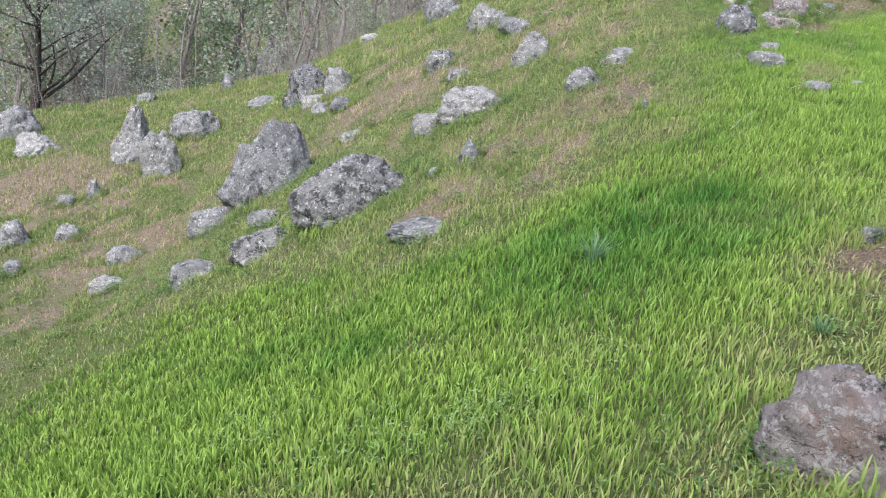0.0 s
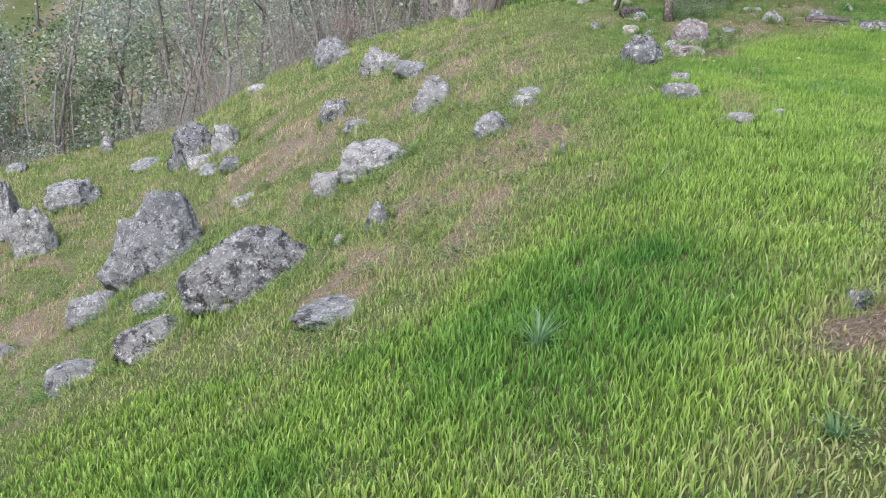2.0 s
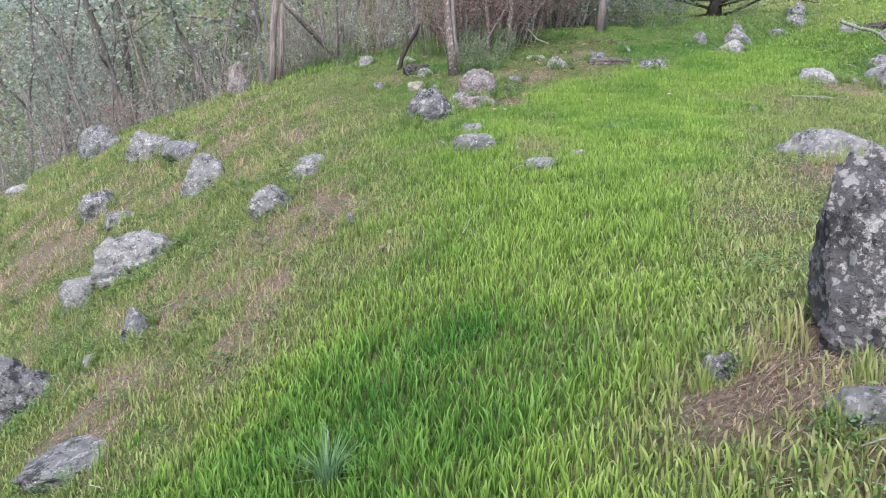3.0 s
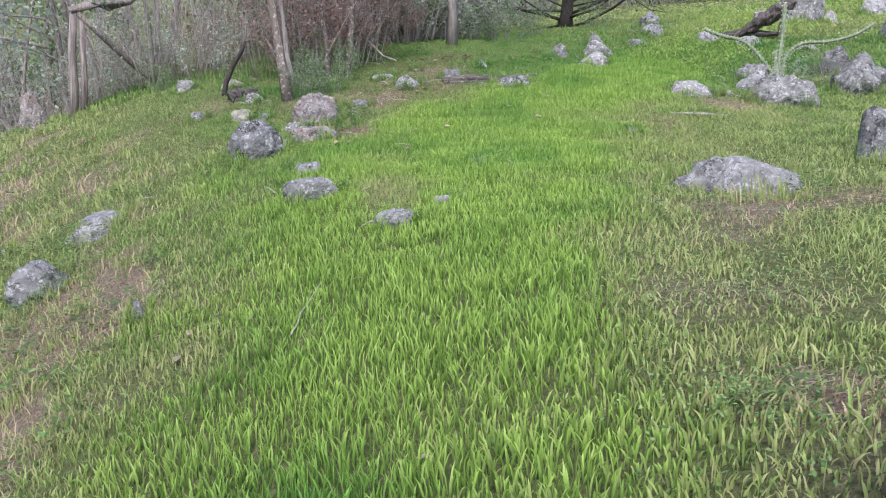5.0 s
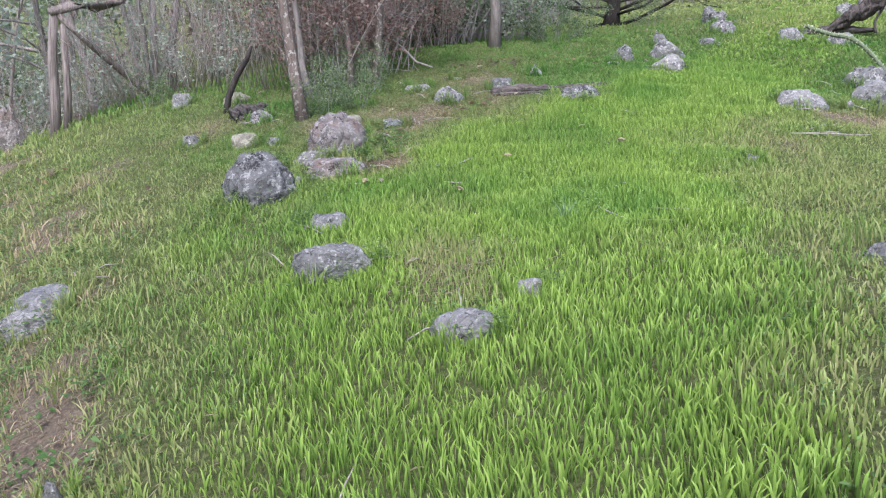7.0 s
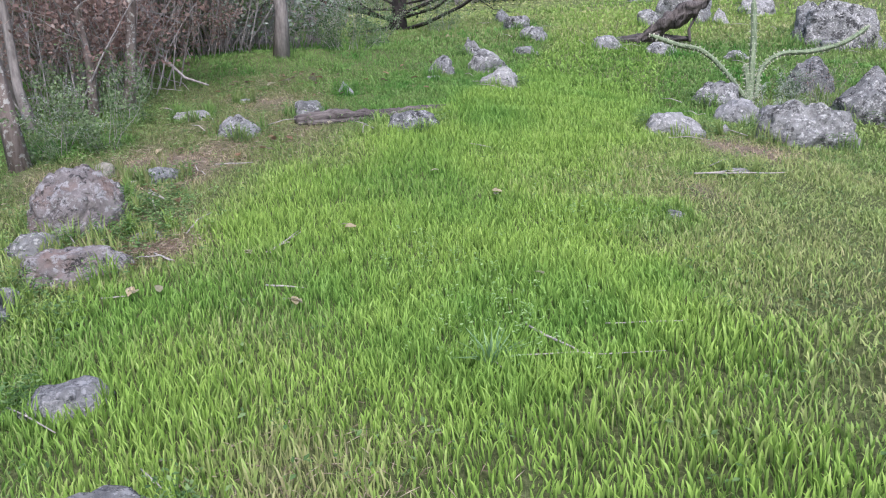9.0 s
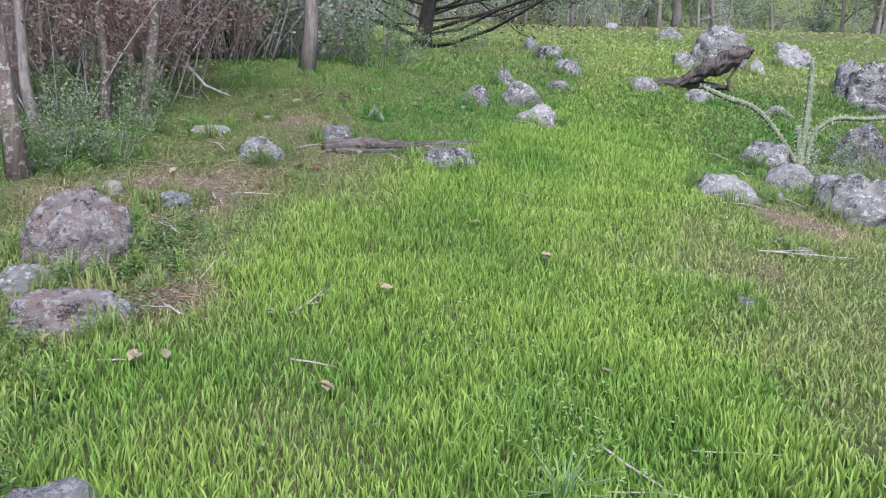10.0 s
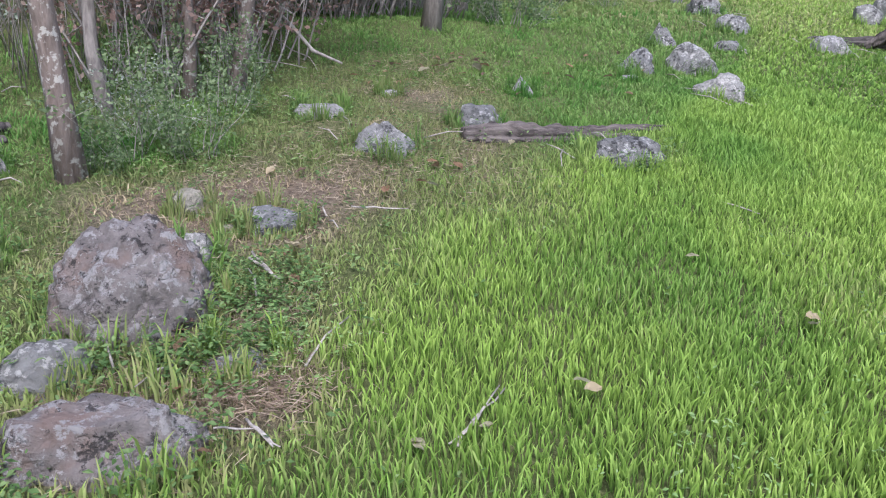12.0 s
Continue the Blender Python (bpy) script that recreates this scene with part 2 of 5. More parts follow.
# ---------- the lie of the land ----------
HUMPS = [(-2.5, 1.5, 0.114), (0, 1.5, 0.071), (2.5, 1.5, -0.131), (5, 1.5, -0.081), (-2.5, 4, -0.067), (0, 4, -0.094), (5, 4, -0.059), (-2.5, 6.5, -0.13), (0, 6.5, -0.079), (2.5, 6.5, 0.267), (5, 6.5, -0.113), (7.5, 6.5, -0.033), (0, 9, 0.059), (2.5, 9, 0.136), (5, 9, -0.238), (-2.5, 11.5, -0.184), (0, 11.5, 0.034), (2.5, 11.5, 0.178)]


def height(x, y):
    """The ground: a slope that falls away to a valley and levels out into a field."""
    x, y = np.asarray(x, float), np.asarray(y, float)
    u, v = (np.clip(x, -4, 9) - 2) / 5, (np.clip(y, -2, 14.5) - 6) / 5
    h = -0.0362 + 1.4673 * u + 0.0111 * v - 0.8421 * u * u + 0.222 * u * v + 0.3776 * v * v
    h = h + 0.0352 * u**3 + 0.0216 * u * u * v - 0.0376 * u * v * v - 0.055 * v**3
    for a, b, w in HUMPS:
        h = h + w * np.exp(-((x - a) ** 2 + (y - b) ** 2) / 9.68)
    h = h + 0.36 * np.exp(-((x - 2.8) ** 2 + (y - 3.7) ** 2) / 0.8)
    left, right, far, back = np.maximum(-4 - x, 0), np.maximum(x - 9, 0), np.maximum(y - 14.5, 0), np.maximum(-2 - y, 0)
    h = h - 2.1 * (1 - np.exp(-left / 7)) + 0.22 * np.maximum(left - 22, 0) + 0.065 * np.minimum(right, 26) + 0.05 * np.minimum(far, 40) + 0.02 * back
    crest = np.interp(x, [-14, -8, -4, -1.3, 1.0, 2.2], [17.0, 21.0, 22.0, 20.5, 17.5, 16.6])
    over = np.maximum(y - crest, 0) * np.clip((3.4 - x) / 1.6, 0, 1)
    h = h - 6.0 * (1 - np.exp(-0.085 * over))
    away = np.hypot(x - 3, y - 8)
    return h + 26 * (1 - np.exp(-np.maximum(away - 62, 0) / 60))


def z_at(x, y):
    return float(height(x, y))


# Bare and withered patches: place, reach, how bare.
PATCHES = [
    (-4.14, 10.83, 1.22, 0.75), (-6.76, 14.34, 1.44, 0.5), (-0.10, 6.99, 0.41, 0.65), (-0.90, 12.12, 1.17, 0.6),
    (1.32, 8.44, 0.47, 0.6), (0.67, 7.99, 0.45, 0.5), (-7.18, 13.94, 1.41, 0.5), (0.61, 12.24, 0.96, 0.25),
    (2.22, 3.85, 0.28, 0.9), (2.30, 3.60, 0.40, 0.85), (1.85, 7.13, 0.36, 0.25), (1.49, 8.12, 0.44, 0.4),
    (3.42, 8.51, 0.35, 0.25), (4.83, 6.58, 0.44, 0.45), (5.66, 6.37, 0.46, 0.45), (3.13, 4.71, 0.22, 0.6),
    (3.38, 8.25, 0.32, 0.12), (6.84, 9.63, 0.44, 0.5), (7.93, 9.68, 0.43, 0.5), (4.68, 11.69, 0.44, 0.75),
    (4.10, 10.64, 0.24, 0.85), (4.03, 10.83, 0.29, 0.9), (4.07, 10.41, 0.15, 0.8), (5.42, 11.59, 0.39, 0.45),
    (3.72, 10.46, 0.25, 0.7), (6.47, 12.96, 0.51, 0.4), (3.34, 12.60, 0.84, 0.25), (3.35, 8.12, 0.30, 0.45),
    (4.11, 11.46, 0.47, 0.6), (5.36, 12.18, 0.67, 0.4), (5.97, 12.71, 0.59, 0.3), (2.50, 12.28, 1.02, 0.15),
    (1.89, 10.54, 0.77, 0.15),
]


# The lush strip: its middle line and half width.
STRIP = [(-3.6, 5.0, 3.0), (-1.5, 4.6, 2.5), (0.45, 4.2, 2.05), (1.9, 5.7, 1.28), (3.0, 7.3, 1.4), (4.3, 8.9, 1.5), (5.7, 10.2, 1.06), (7.6, 11.1, 0.76), (9.5, 12.1, 0.76), (11.5, 13.2, 0.8), (14, 14.5, 1.3), (20, 17, 4.0)]


def strip_side(x, y):
    """0 on the strip's middle line, 1 at its edge."""
    best = np.full(np.shape(x), 1e9)
    for (ax, ay, aw), (bx, by, bw) in zip(STRIP, STRIP[1:]):
        t = np.clip(((x - ax) * (bx - ax) + (y - ay) * (by - ay)) / ((bx - ax) ** 2 + (by - ay) ** 2), 0, 1)
        best = np.minimum(best, np.hypot(x - ax - t * (bx - ax), y - ay - t * (by - ay)) / (aw + t * (bw - aw)))
    return best


def ripple(x, y):
    return 0.13 * np.sin(2.1 * x + 1.3 * np.sin(1.7 * y)) * np.sin(1.9 * y + 0.7 * x) + 0.10 * np.sin(5.3 * x + 2.0 * y) * np.sin(4.7 * y - 1.1 * x)


def mottle(x, y):
    """Uneven patches, about -1 to 1, some half a metre to two metres wide."""
    u, v = x + 0.35 * np.sin(2.3 * y + 1.0), y + 0.35 * np.sin(2.9 * x)
    return 0.40 * np.sin(1.9 * u + 2.6 * v) * np.sin(3.1 * u - 1.3 * v + 2.0) + 0.35 * np.sin(5.2 * u + 1.1 * v + 0.6) * np.sin(4.4 * v - 2.1 * u) + 0.30 * np.sin(9.7 * u - 3.3 * v) * np.sin(8.9 * v + 4.1 * u + 1.3)


def shortness(x, y):
    """0: tall lush grass, 1: grazed short turf."""
    return np.clip((strip_side(x, y) + 1.2 * ripple(x, y) - 0.72) / 0.75, 0, 1)


def dryness(x, y):
    """0: lush grass, 1: bare straw and earth."""
    w = ripple(x, y)
    side = strip_side(x, y)
    d = 0.03 + (0.12 + 0.22 * np.clip((9 - y) / 3, 0, 1)) * np.exp(-(((side - 1.05) / 0.42) ** 2)) + (0.10 + 0.14 * np.clip((3 - x) / 1.5, 0, 1)) * np.clip(side - 0.8, 0, 1) + 0.8 * w
    d = d * (1 - 0.6 * np.clip((y - 10) / 2, 0, 1) * np.clip((x - 1.5) / 1.5, 0, 1))
    d = d + 0.6 * np.clip(mottle(x, y) * 2.4 - 0.05, 0, 1) * np.clip((side - 0.95) / 0.35, 0, 1) * np.clip((11.5 - y) / 3, np.where(x < 2, 0.8, 0.25), 1) * np.clip((y - 3.2) / 1.6, 0.2, 1) * np.interp(x, [2.4, 3.4], [1.0, 0.35])
    for px, py, r, k in PATCHES:
        d = d + (0.85 + 2.2 * w + 0.5 * mottle(x, y)) * k * np.exp(-((x - px) ** 2 + (y - py) ** 2) / (r * r))
    return np.clip(d, 0, 1)


# Darker, taller clumps of grass.
DEEP = [(1.04, 4.98, 0.74), (1.40, 5.25, 0.58), (1.75, 4.85, 0.40), (4.83, 8.85, 0.26), (4.68, 8.63, 0.32), (5.44, 8.59, 0.23), (7.02, 11.13, 0.35), (4.84, 8.95, 0.35), (-0.48, 4.52, 0.30), (1.20, 5.44, 0.39)]


def green_depth_and_shade(x, y):
    d = 0.0 * x
    for px, py, r in DEEP:
        d = d + np.exp(-(((x - px) ** 2 + (y - py) ** 2) / (r * r)) ** 1.5)
    # Tree shade along the wood, painted in by the next two terms.
    d = d + 1.0 * np.clip((y - 10.2) / 1.6, 0, 1) * np.clip((strip_side(x, y) - 0.85) / 0.35, 0, 1) * np.clip((15 - x) / 4, 0, 1) * np.clip((x - 2.6) / 1.4, 0, 1)
    d = d + 0.9 * np.clip((x + y - 17.5) / 4, 0, 1) * np.clip((26 - x - y) / 4, 0, 1)
    return np.clip(d, 0, 1) * np.where(strip_side(x, y) < 0.9, np.interp(y, [6, 9], [1.0, 0.6]), 1.0)


def add_mesh(name, verts, faces, mat, smooth=False):
    me = bpy.data.meshes.new(name)
    me.from_pydata(verts, [], faces)
    if mat is not None:
        me.materials.append(mat)
    if smooth:
        me.polygons.foreach_set("use_smooth", np.ones(len(me.polygons), bool))
    me.update()
    return me


def float_layer(me, name, values):
    me.attributes.new(name, "FLOAT", "POINT").data.foreach_set("value", np.asarray(values, np.float32))


def spread(stops):
    return np.concatenate([np.arange(a, b, step) for a, b, step in stops])


gx = spread([(-150, -40, 6), (-40, -8, 0.8), (-8, 12, 0.14), (12, 40, 0.7), (40, 181, 6)])
gy = spread([(-60, -3, 2.5), (-3, 16, 0.14), (16, 45, 0.7), (45, 201, 6)])
GX, GY = np.meshgrid(gx, gy)
rough = 0.012 * np.sin(9.1 * GX + 3 * np.sin(5 * GY)) * np.sin(8.3 * GY) + 0.010 * np.sin(17 * GX + 2.0) * np.sin(15 * GY + 4 * GX)
GZ = height(GX, GY) + rough
nx, ny = len(gx), len(gy)
ids = np.arange(nx * ny).reshape(ny, nx)
quads = np.stack([ids[:-1, :-1], ids[:-1, 1:], ids[1:, 1:], ids[1:, :-1]], -1).reshape(-1, 4)
me = add_mesh("ground", np.stack([GX, GY, GZ], -1).reshape(-1, 3).tolist(), quads.tolist(), SOIL, True)
float_layer(me, "dry", dryness(GX, GY).ravel())
tagged(new("ground", me), "sloping meadow ground of moss, soil and straw litter", "ground", kind="structure")

WOOD = [(-30, 18.0), (-9, 21.5), (-5, 23.0), (-1, 21.0), (1.2, 18.2), (1.9, 17.3), (3.0, 15.9), (3.9, 13.4), (4.4, 12.9), (5.1, 13.2), (6.0, 13.9), (8.1, 14.6), (9.6, 15.9), (10.6, 19.6), (16, 22.5), (18, 31.0), (26, 40.0), (60, 46.0)]


def wood_line(x):
    return np.interp(x, [a for a, b in WOOD], [b for a, b in WOOD])


# ---------- grass ----------
rng = np.random.default_rng(4)


def make_blades(name, x, y, tall, wide, dry_at, label, lean=0.45, flat=0.0):
    """Tapered, bent blades, seven corners each, in one mesh."""
    k = len(x)
    z = height(x, y) - 0.008
    a = rng.uniform(0, 2 * np.pi, k)
    b = rng.uniform(0, 2 * np.pi, k)
    bend = tall * (lean + flat) * rng.uniform(0.15, 1.0, k)
    ax, ay = np.cos(a) * wide / 2, np.sin(a) * wide / 2
    bx, by = np.cos(b) * bend, np.sin(b) * bend
    rise = np.sqrt(np.clip(1 - (0.8 * bend / np.maximum(tall, 1e-4)) ** 2, 0.12, 1)) * tall
    v = np.empty((k, 7, 3))
    for i, (sgn, up, out) in enumerate(((-0.7, 0, 0), (0.7, 0, 0), (1.0, 0.46, 0.16), (-1.0, 0.46, 0.16), (0.72, 0.82, 0.54), (-0.72, 0.82, 0.54), (0, 1.0, 1.0))):
        v[:, i, 0], v[:, i, 1], v[:, i, 2] = x + sgn * ax + out * bx, y + sgn * ay + out * by, z + up * rise
    me = bpy.data.meshes.new(name)
    me.vertices.add(k * 7)
    me.vertices.foreach_set("co", v.ravel())
    loops = np.empty((k, 11), np.int32)
    base = np.arange(k, dtype=np.int32)[:, None] * 7
    loops[:] = base + np.array([0, 1, 2, 3, 3, 2, 4, 5, 5, 4, 6], np.int32)
    me.loops.add(k * 11)
    me.loops.foreach_set("vertex_index", loops.ravel())
    me.polygons.add(k * 3)
    starts = (np.arange(k)[:, None] * 11 + np.array([0, 4, 8])).ravel()
    me.polygons.foreach_set("loop_start", starts.astype(np.int32))
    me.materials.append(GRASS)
    me.update(calc_edges=True)
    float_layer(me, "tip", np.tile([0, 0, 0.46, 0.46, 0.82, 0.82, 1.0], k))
    float_layer(me, "dry", np.repeat(dry_at, 7))
    float_layer(me, "short", np.repeat(shortness(x, y), 7))
    float_layer(me, "deep", np.repeat(green_depth_and_shade(x, y), 7))
    return tagged(new(name, me), label, "grass", kind="stuff")


def sample(count, box, keep):
    """Random spots in a box, thinned by keep(x, y), which gives 0 to 1."""
    x, y = rng.uniform(box[0], box[1], count), rng.uniform(box[2], box[3], count)
    ok = rng.uniform(0, 1, count) < keep(x, y)
    return x[ok], y[ok]


def off_track(x, y):
    """Distance from the strip that is walked along."""
    best = np.full(x.shape, 1e9)
    line = [(0.3, 1.8), (1.2, 4.5), (2.6, 7.2), (4.2, 9.6), (5.5, 11.0)]
    for (ax, ay), (bx, by) in zip(line, line[1:]):
        t = np.clip(((x - ax) * (bx - ax) + (y - ay) * (by - ay)) / ((bx - ax) ** 2 + (by - ay) ** 2), 0, 1)
        best = np.minimum(best, np.hypot(x - ax - t * (bx - ax), y - ay - t * (by - ay)))
    return best


def near_keep(x, y):
    d = off_track(x, y)
    return np.clip(1.25 - 0.20 * d, 0.14, 1) * (1 - 0.72 * dryness(x, y))


x, y = sample(790000, (-5, 9.5, 0.8, 15), near_keep)
x2, y2 = sample(120000, (3.0, 9.0, 8.3, 13.0), near_keep)
x, y = np.concatenate([x, x2]), np.concatenate([y, y2])
dr = dryness(x, y)
clump = 0.5 + 0.5 * np.sin(7.3 * x + 2 * np.sin(6.1 * y)) * np.sin(6.7 * y + 1.0)
sh = shortness(x, y)
grow = np.interp(y, [3, 5, 8.5, 12], [1.22, 1.02, 0.60, 0.50]) * (1 + 0.3 * green_depth_and_shade(x, y))
slope = np.clip((shortness(x, y) - 0.3) * 2, 0, 1) * np.clip((10.5 - y) / 2, 0.3, 1)
tall = (0.022 + 0.020 * (1 - dr) + 0.030 * slope * np.clip(0.4 - mottle(x + 7.7, y + 3.1) * 1.6, 0, 1) + 0.056 * (1 - sh) * np.clip(1 - 1.0 * dr, 0, 1) * grow) * (0.7 + 0.5 * clump) * rng.uniform(0.5, 1.3, len(x))
wide = (0.0035 + 0.0027 * (1 - sh) * grow) * rng.uniform(0.6, 1.4, len(x)) * (1 + 0.26 * off_track(x, y))
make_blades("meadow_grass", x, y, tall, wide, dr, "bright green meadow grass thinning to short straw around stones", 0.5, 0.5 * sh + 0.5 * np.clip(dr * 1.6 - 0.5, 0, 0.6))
cx, cy = sample(3400, (-4.5, 3.2, 2.6, 10.5), lambda x, y: 1.0 * (shortness(x, y) > 0.45))
x, y = (np.repeat(c, 16) + rng.normal(0, 0.045, 16 * len(c)) for c in (cx, cy))
make_blades("grass_clumps", x, y, rng.uniform(0.04, 0.12, len(x)), rng.uniform(0.004, 0.0075, len(x)), np.clip(dryness(x, y) * 0.6 + np.repeat(rng.uniform(-0.25, 0.25, len(cx)), 16), 0, 1), "ragged clumps of grass between the stones", 0.9)
cx, cy = sample(3000, (-10, 2.4, 10, 22), lambda x, y: 0.2 + 0.8 * (shortness(x, y) > 0.5))
x, y = (np.repeat(c, 13) + rng.normal(0, 0.06, 13 * len(c)) for c in (cx, cy))
make_blades("grass_clumps", x, y, rng.uniform(0.04, 0.13, len(x)), rng.uniform(0.006, 0.013, len(x)), np.clip(dryness(x, y) + np.repeat(rng.uniform(-0.2, 0.2, len(cx)), 13), 0, 1), "rough clumps of longer grass on the stony slope", 0.9)
cx, cy = sample(4200, (-9, 2.6, 5.5, 19), lambda x, y: 1.0 * (shortness(x, y) > 0.5) * np.clip(0.35 + mottle(x + 2.0, y - 1.0), 0.05, 1))
x, y = (np.repeat(c, 12) + rng.normal(0, 0.06, 12 * len(c)) for c in (cx, cy))
make_blades("straw_tufts", x, y, rng.uniform(0.03, 0.08, len(x)), rng.uniform(0.004, 0.008, len(x)) * (1 + 0.06 * np.clip(y - 6, 0, 12)), np.repeat(rng.uniform(0.45, 1.0, len(cx)), 12), "dry straw tufts on the stony slope", 1.1)
x, y = sample(200000, (-16, 24, 0.8, 24), lambda x, y: np.clip(1.2 - off_track(x, y) / 26, 0.0, 1) * (1.0 * (x < -5) + 0.3 * (x > 9.5) + (y > 15) * (x <= 9.5)) * (y < wood_line(x) + 2.5) * (1 - 0.5 * dryness(x, y)))
make_blades("far_grass", x, y, rng.uniform(0.04, 0.11, len(x)), rng.uniform(0.012, 0.026, len(x)), dryness(x, y) * 0.6, "green grass of the slope and the woodland edge")
# The level field: dense short turf, finest where it is nearest.
x, y = sample(130000, (9.3, 40, 7, 34), lambda x, y: np.clip(1.5 - (x - 7.5) / 9, 0.06, 1) * (y < wood_line(x) + 2) * (y > 0.55 * x))
far = np.hypot(x - 5, y - 9)
make_blades("field_grass", x, y, rng.uniform(0.03, 0.065, len(x)), rng.uniform(0.6, 1.3, len(x)) * (0.008 + 0.0034 * far), np.clip(dryness(x, y) * 0.3 + 0.42 * np.clip((x + y - 22) / 4, 0, 1) * (0.8 + 0.6 * mottle(0.3 * x, 0.3 * y)), 0, 1), "short pale green turf of the level field", 1.1)

x, y = sample(90000, (9.0, 16.5, 8.5, 18), lambda x, y: np.clip(1.4 - (x - 9) / 9, 0.2, 1) * (y < wood_line(x) + 1.0))
make_blades("field_grass", x, y, rng.uniform(0.025, 0.06, len(x)), rng.uniform(0.008, 0.016, len(x)), np.clip(dryness(x, y) * 0.5 + 0.25 * np.clip((x + y - 22) / 4, 0, 1), 0, 1), "short turf between the stones and the field", 0.9)

# ---------- stones ----------
STONE_LABEL = {
    "grey": "grey limestone boulder with pale lichen, half buried in grass",
    "pale": "pale grey weathered stone set in the grass",
    "dark": "rounded grey boulder blotched with black lichen",
    "orange": "pitted brownish grey boulder with rust stains",
    "yellow": "smooth cream-coloured stone lying in short grass",
    "darklichen": "upright dark slate slab spotted with white lichen",
}
FORM = {"round": (1.0, 0.28), "flat": (1.0, 0.35), "tall": (0.75, 0.5), "spike": (0.35, 0.6), "slab": (1.0, 0.2), "slabup": (0.85, 0.3), "ball": (1.0, 0.05), "wedge": (0.8, 0.5)}


PLACED = []


def boulder(stone, form, x, y, w, d, h, turn, seed):
    """A stone of that width, depth and height above the ground, with worn facets, sunk into the soil."""
    rnd = random.Random(seed)
    top, facet = FORM[form]
    bm = bmesh.new()
    bmesh.ops.create_icosphere(bm, subdivisions=5 if w > 0.6 or form == "ball" or stone in ("orange", "darklichen") else 4 if w > 0.14 else 3, radius=1)
    o = Vector((rnd.uniform(0, 90), rnd.uniform(0, 90), rnd.uniform(0, 90)))
    cuts = [(Vector((rnd.gauss(0, 1), rnd.gauss(0, 1), rnd.gauss(0.15, 0.7))).normalized(), rnd.uniform(0.66 if form != "ball" else 0.86, 0.92 if form != "ball" else 1.0)) for _ in range(int(6 + 12 * facet))]
    lean = rnd.uniform(-0.35, 0.35)
    calm = 0.45 if form == "ball" else 1.0
    for v in bm.verts:
        p = v.co.copy()
        for nrm, at in cuts:
            k = p.dot(nrm) - at
            if k > 0:
                p -= nrm * k * 0.95
        p *= 1 + calm * (0.18 * noise.noise(p * 1.4 + o) - 0.13 * abs(noise.noise(p * 2.3 + o))) + 0.09 * noise.noise(p * 4.0 + o) - 0.11 * abs(noise.noise(p * 6.3 + o)) + 0.035 * noise.noise(p * 14.0 + o) + 0.02 * noise.noise(p * 29.0 + o)
        if p.z > 0:
            pinch = 1 - (1 - top) * min(p.z, 1)
            p.x, p.y = p.x * pinch + lean * (1 - top) * p.z, p.y * pinch
            if form == "wedge":
                p.z *= 1.0 - 0.55 * max(0.0, p.x)
            if form in ("slab", "flat"):
                p.z = min(p.z, 0.8 + 0.1 * noise.noise(p * 4 + o))
        else:
            # Below the soil the flanks stay steep, so that no underside shows on the slope.
            p.x, p.y = p.x * (1 - 0.06 * p.z), p.y * (1 - 0.06 * p.z)
        mid = 0.05 * h if form == "ball" else 0.0
        v.co = Vector((p.x * w * 0.58, p.y * d * 0.58, mid + p.z * ((h - mid) * (1.32 if form in ("flat", "slab") else 1.14) if p.z > 0 else 0.42 * min(h, w) + 0.10)))
    me = bpy.data.meshes.new("boulder")
    bm.to_mesh(me)
    bm.free()
    me.materials.append(STONE[stone])
    me.polygons.foreach_set("use_smooth", np.ones(len(me.polygons), bool))
    ob = new("boulder" if w > 0.3 else "stone", me)
    # Part of the way over to the slope it lies on.
    tilt = 0.0 if form in ("slabup", "spike") else 0.3
    up = Vector((-tilt * (z_at(x + 0.3, y) - z_at(x - 0.3, y)) / 0.6, -tilt * (z_at(x, y + 0.3) - z_at(x, y - 0.3)) / 0.6, 1)).normalized()
    ob.matrix_world = pose(x, y, z_at(x, y) - 0.01) @ Vector((0, 0, 1)).rotation_difference(up).to_matrix().to_4x4() @ pose(0, 0, 0, 0, 0, turn)
    PLACED.append((x, y, w, d))
    return tagged(ob, STONE_LABEL[stone], "stone", "field stones")


boulder("dark", "ball", -0.94, 8.10, 1.12, 0.66, 0.44, 7, 1)
boulder("grey", "tall", -2.30, 10.60, 1.30, 0.66, 0.86, 12, 2)
boulder("grey", "spike", -5.81, 14.96, 0.90, 0.67, 0.93, 21, 3)
boulder("grey", "round", -4.98, 14.05, 0.64, 0.51, 0.64, 20, 4)
boulder("grey", "flat", -5.03, 16.31, 1.05, 0.84, 0.40, 17, 5)
boulder("grey", "tall", -11.83, 53.44, 2.45, 1.72, 2.33, 12, 6)
boulder("dark", "round", -2.72, 15.27, 0.90, 0.72, 0.56, 10, 7)
boulder("grey", "round", -2.07, 14.42, 0.52, 0.42, 0.38, 8, 8)
boulder("pale", "round", 0.19, 9.49, 0.72, 0.58, 0.30, -1, 9)
boulder("pale", "flat", -0.27, 9.55, 0.48, 0.38, 0.19, 2, 10)
boulder("grey", "spike", 0.15, 7.86, 0.21, 0.16, 0.29, -1, 11)
boulder("grey", "round", -2.96, 10.21, 0.58, 0.47, 0.27, 16, 12)
boulder("grey", "flat", -2.06, 9.11, 0.41, 0.33, 0.13, 13, 13)
boulder("dark", "flat", -1.81, 8.08, 0.65, 0.52, 0.17, 13, 14)
boulder("grey", "flat", -2.60, 8.29, 0.50, 0.40, 0.18, 17, 15)
boulder("pale", "flat", -4.18, 9.79, 0.43, 0.34, 0.15, 23, 16)
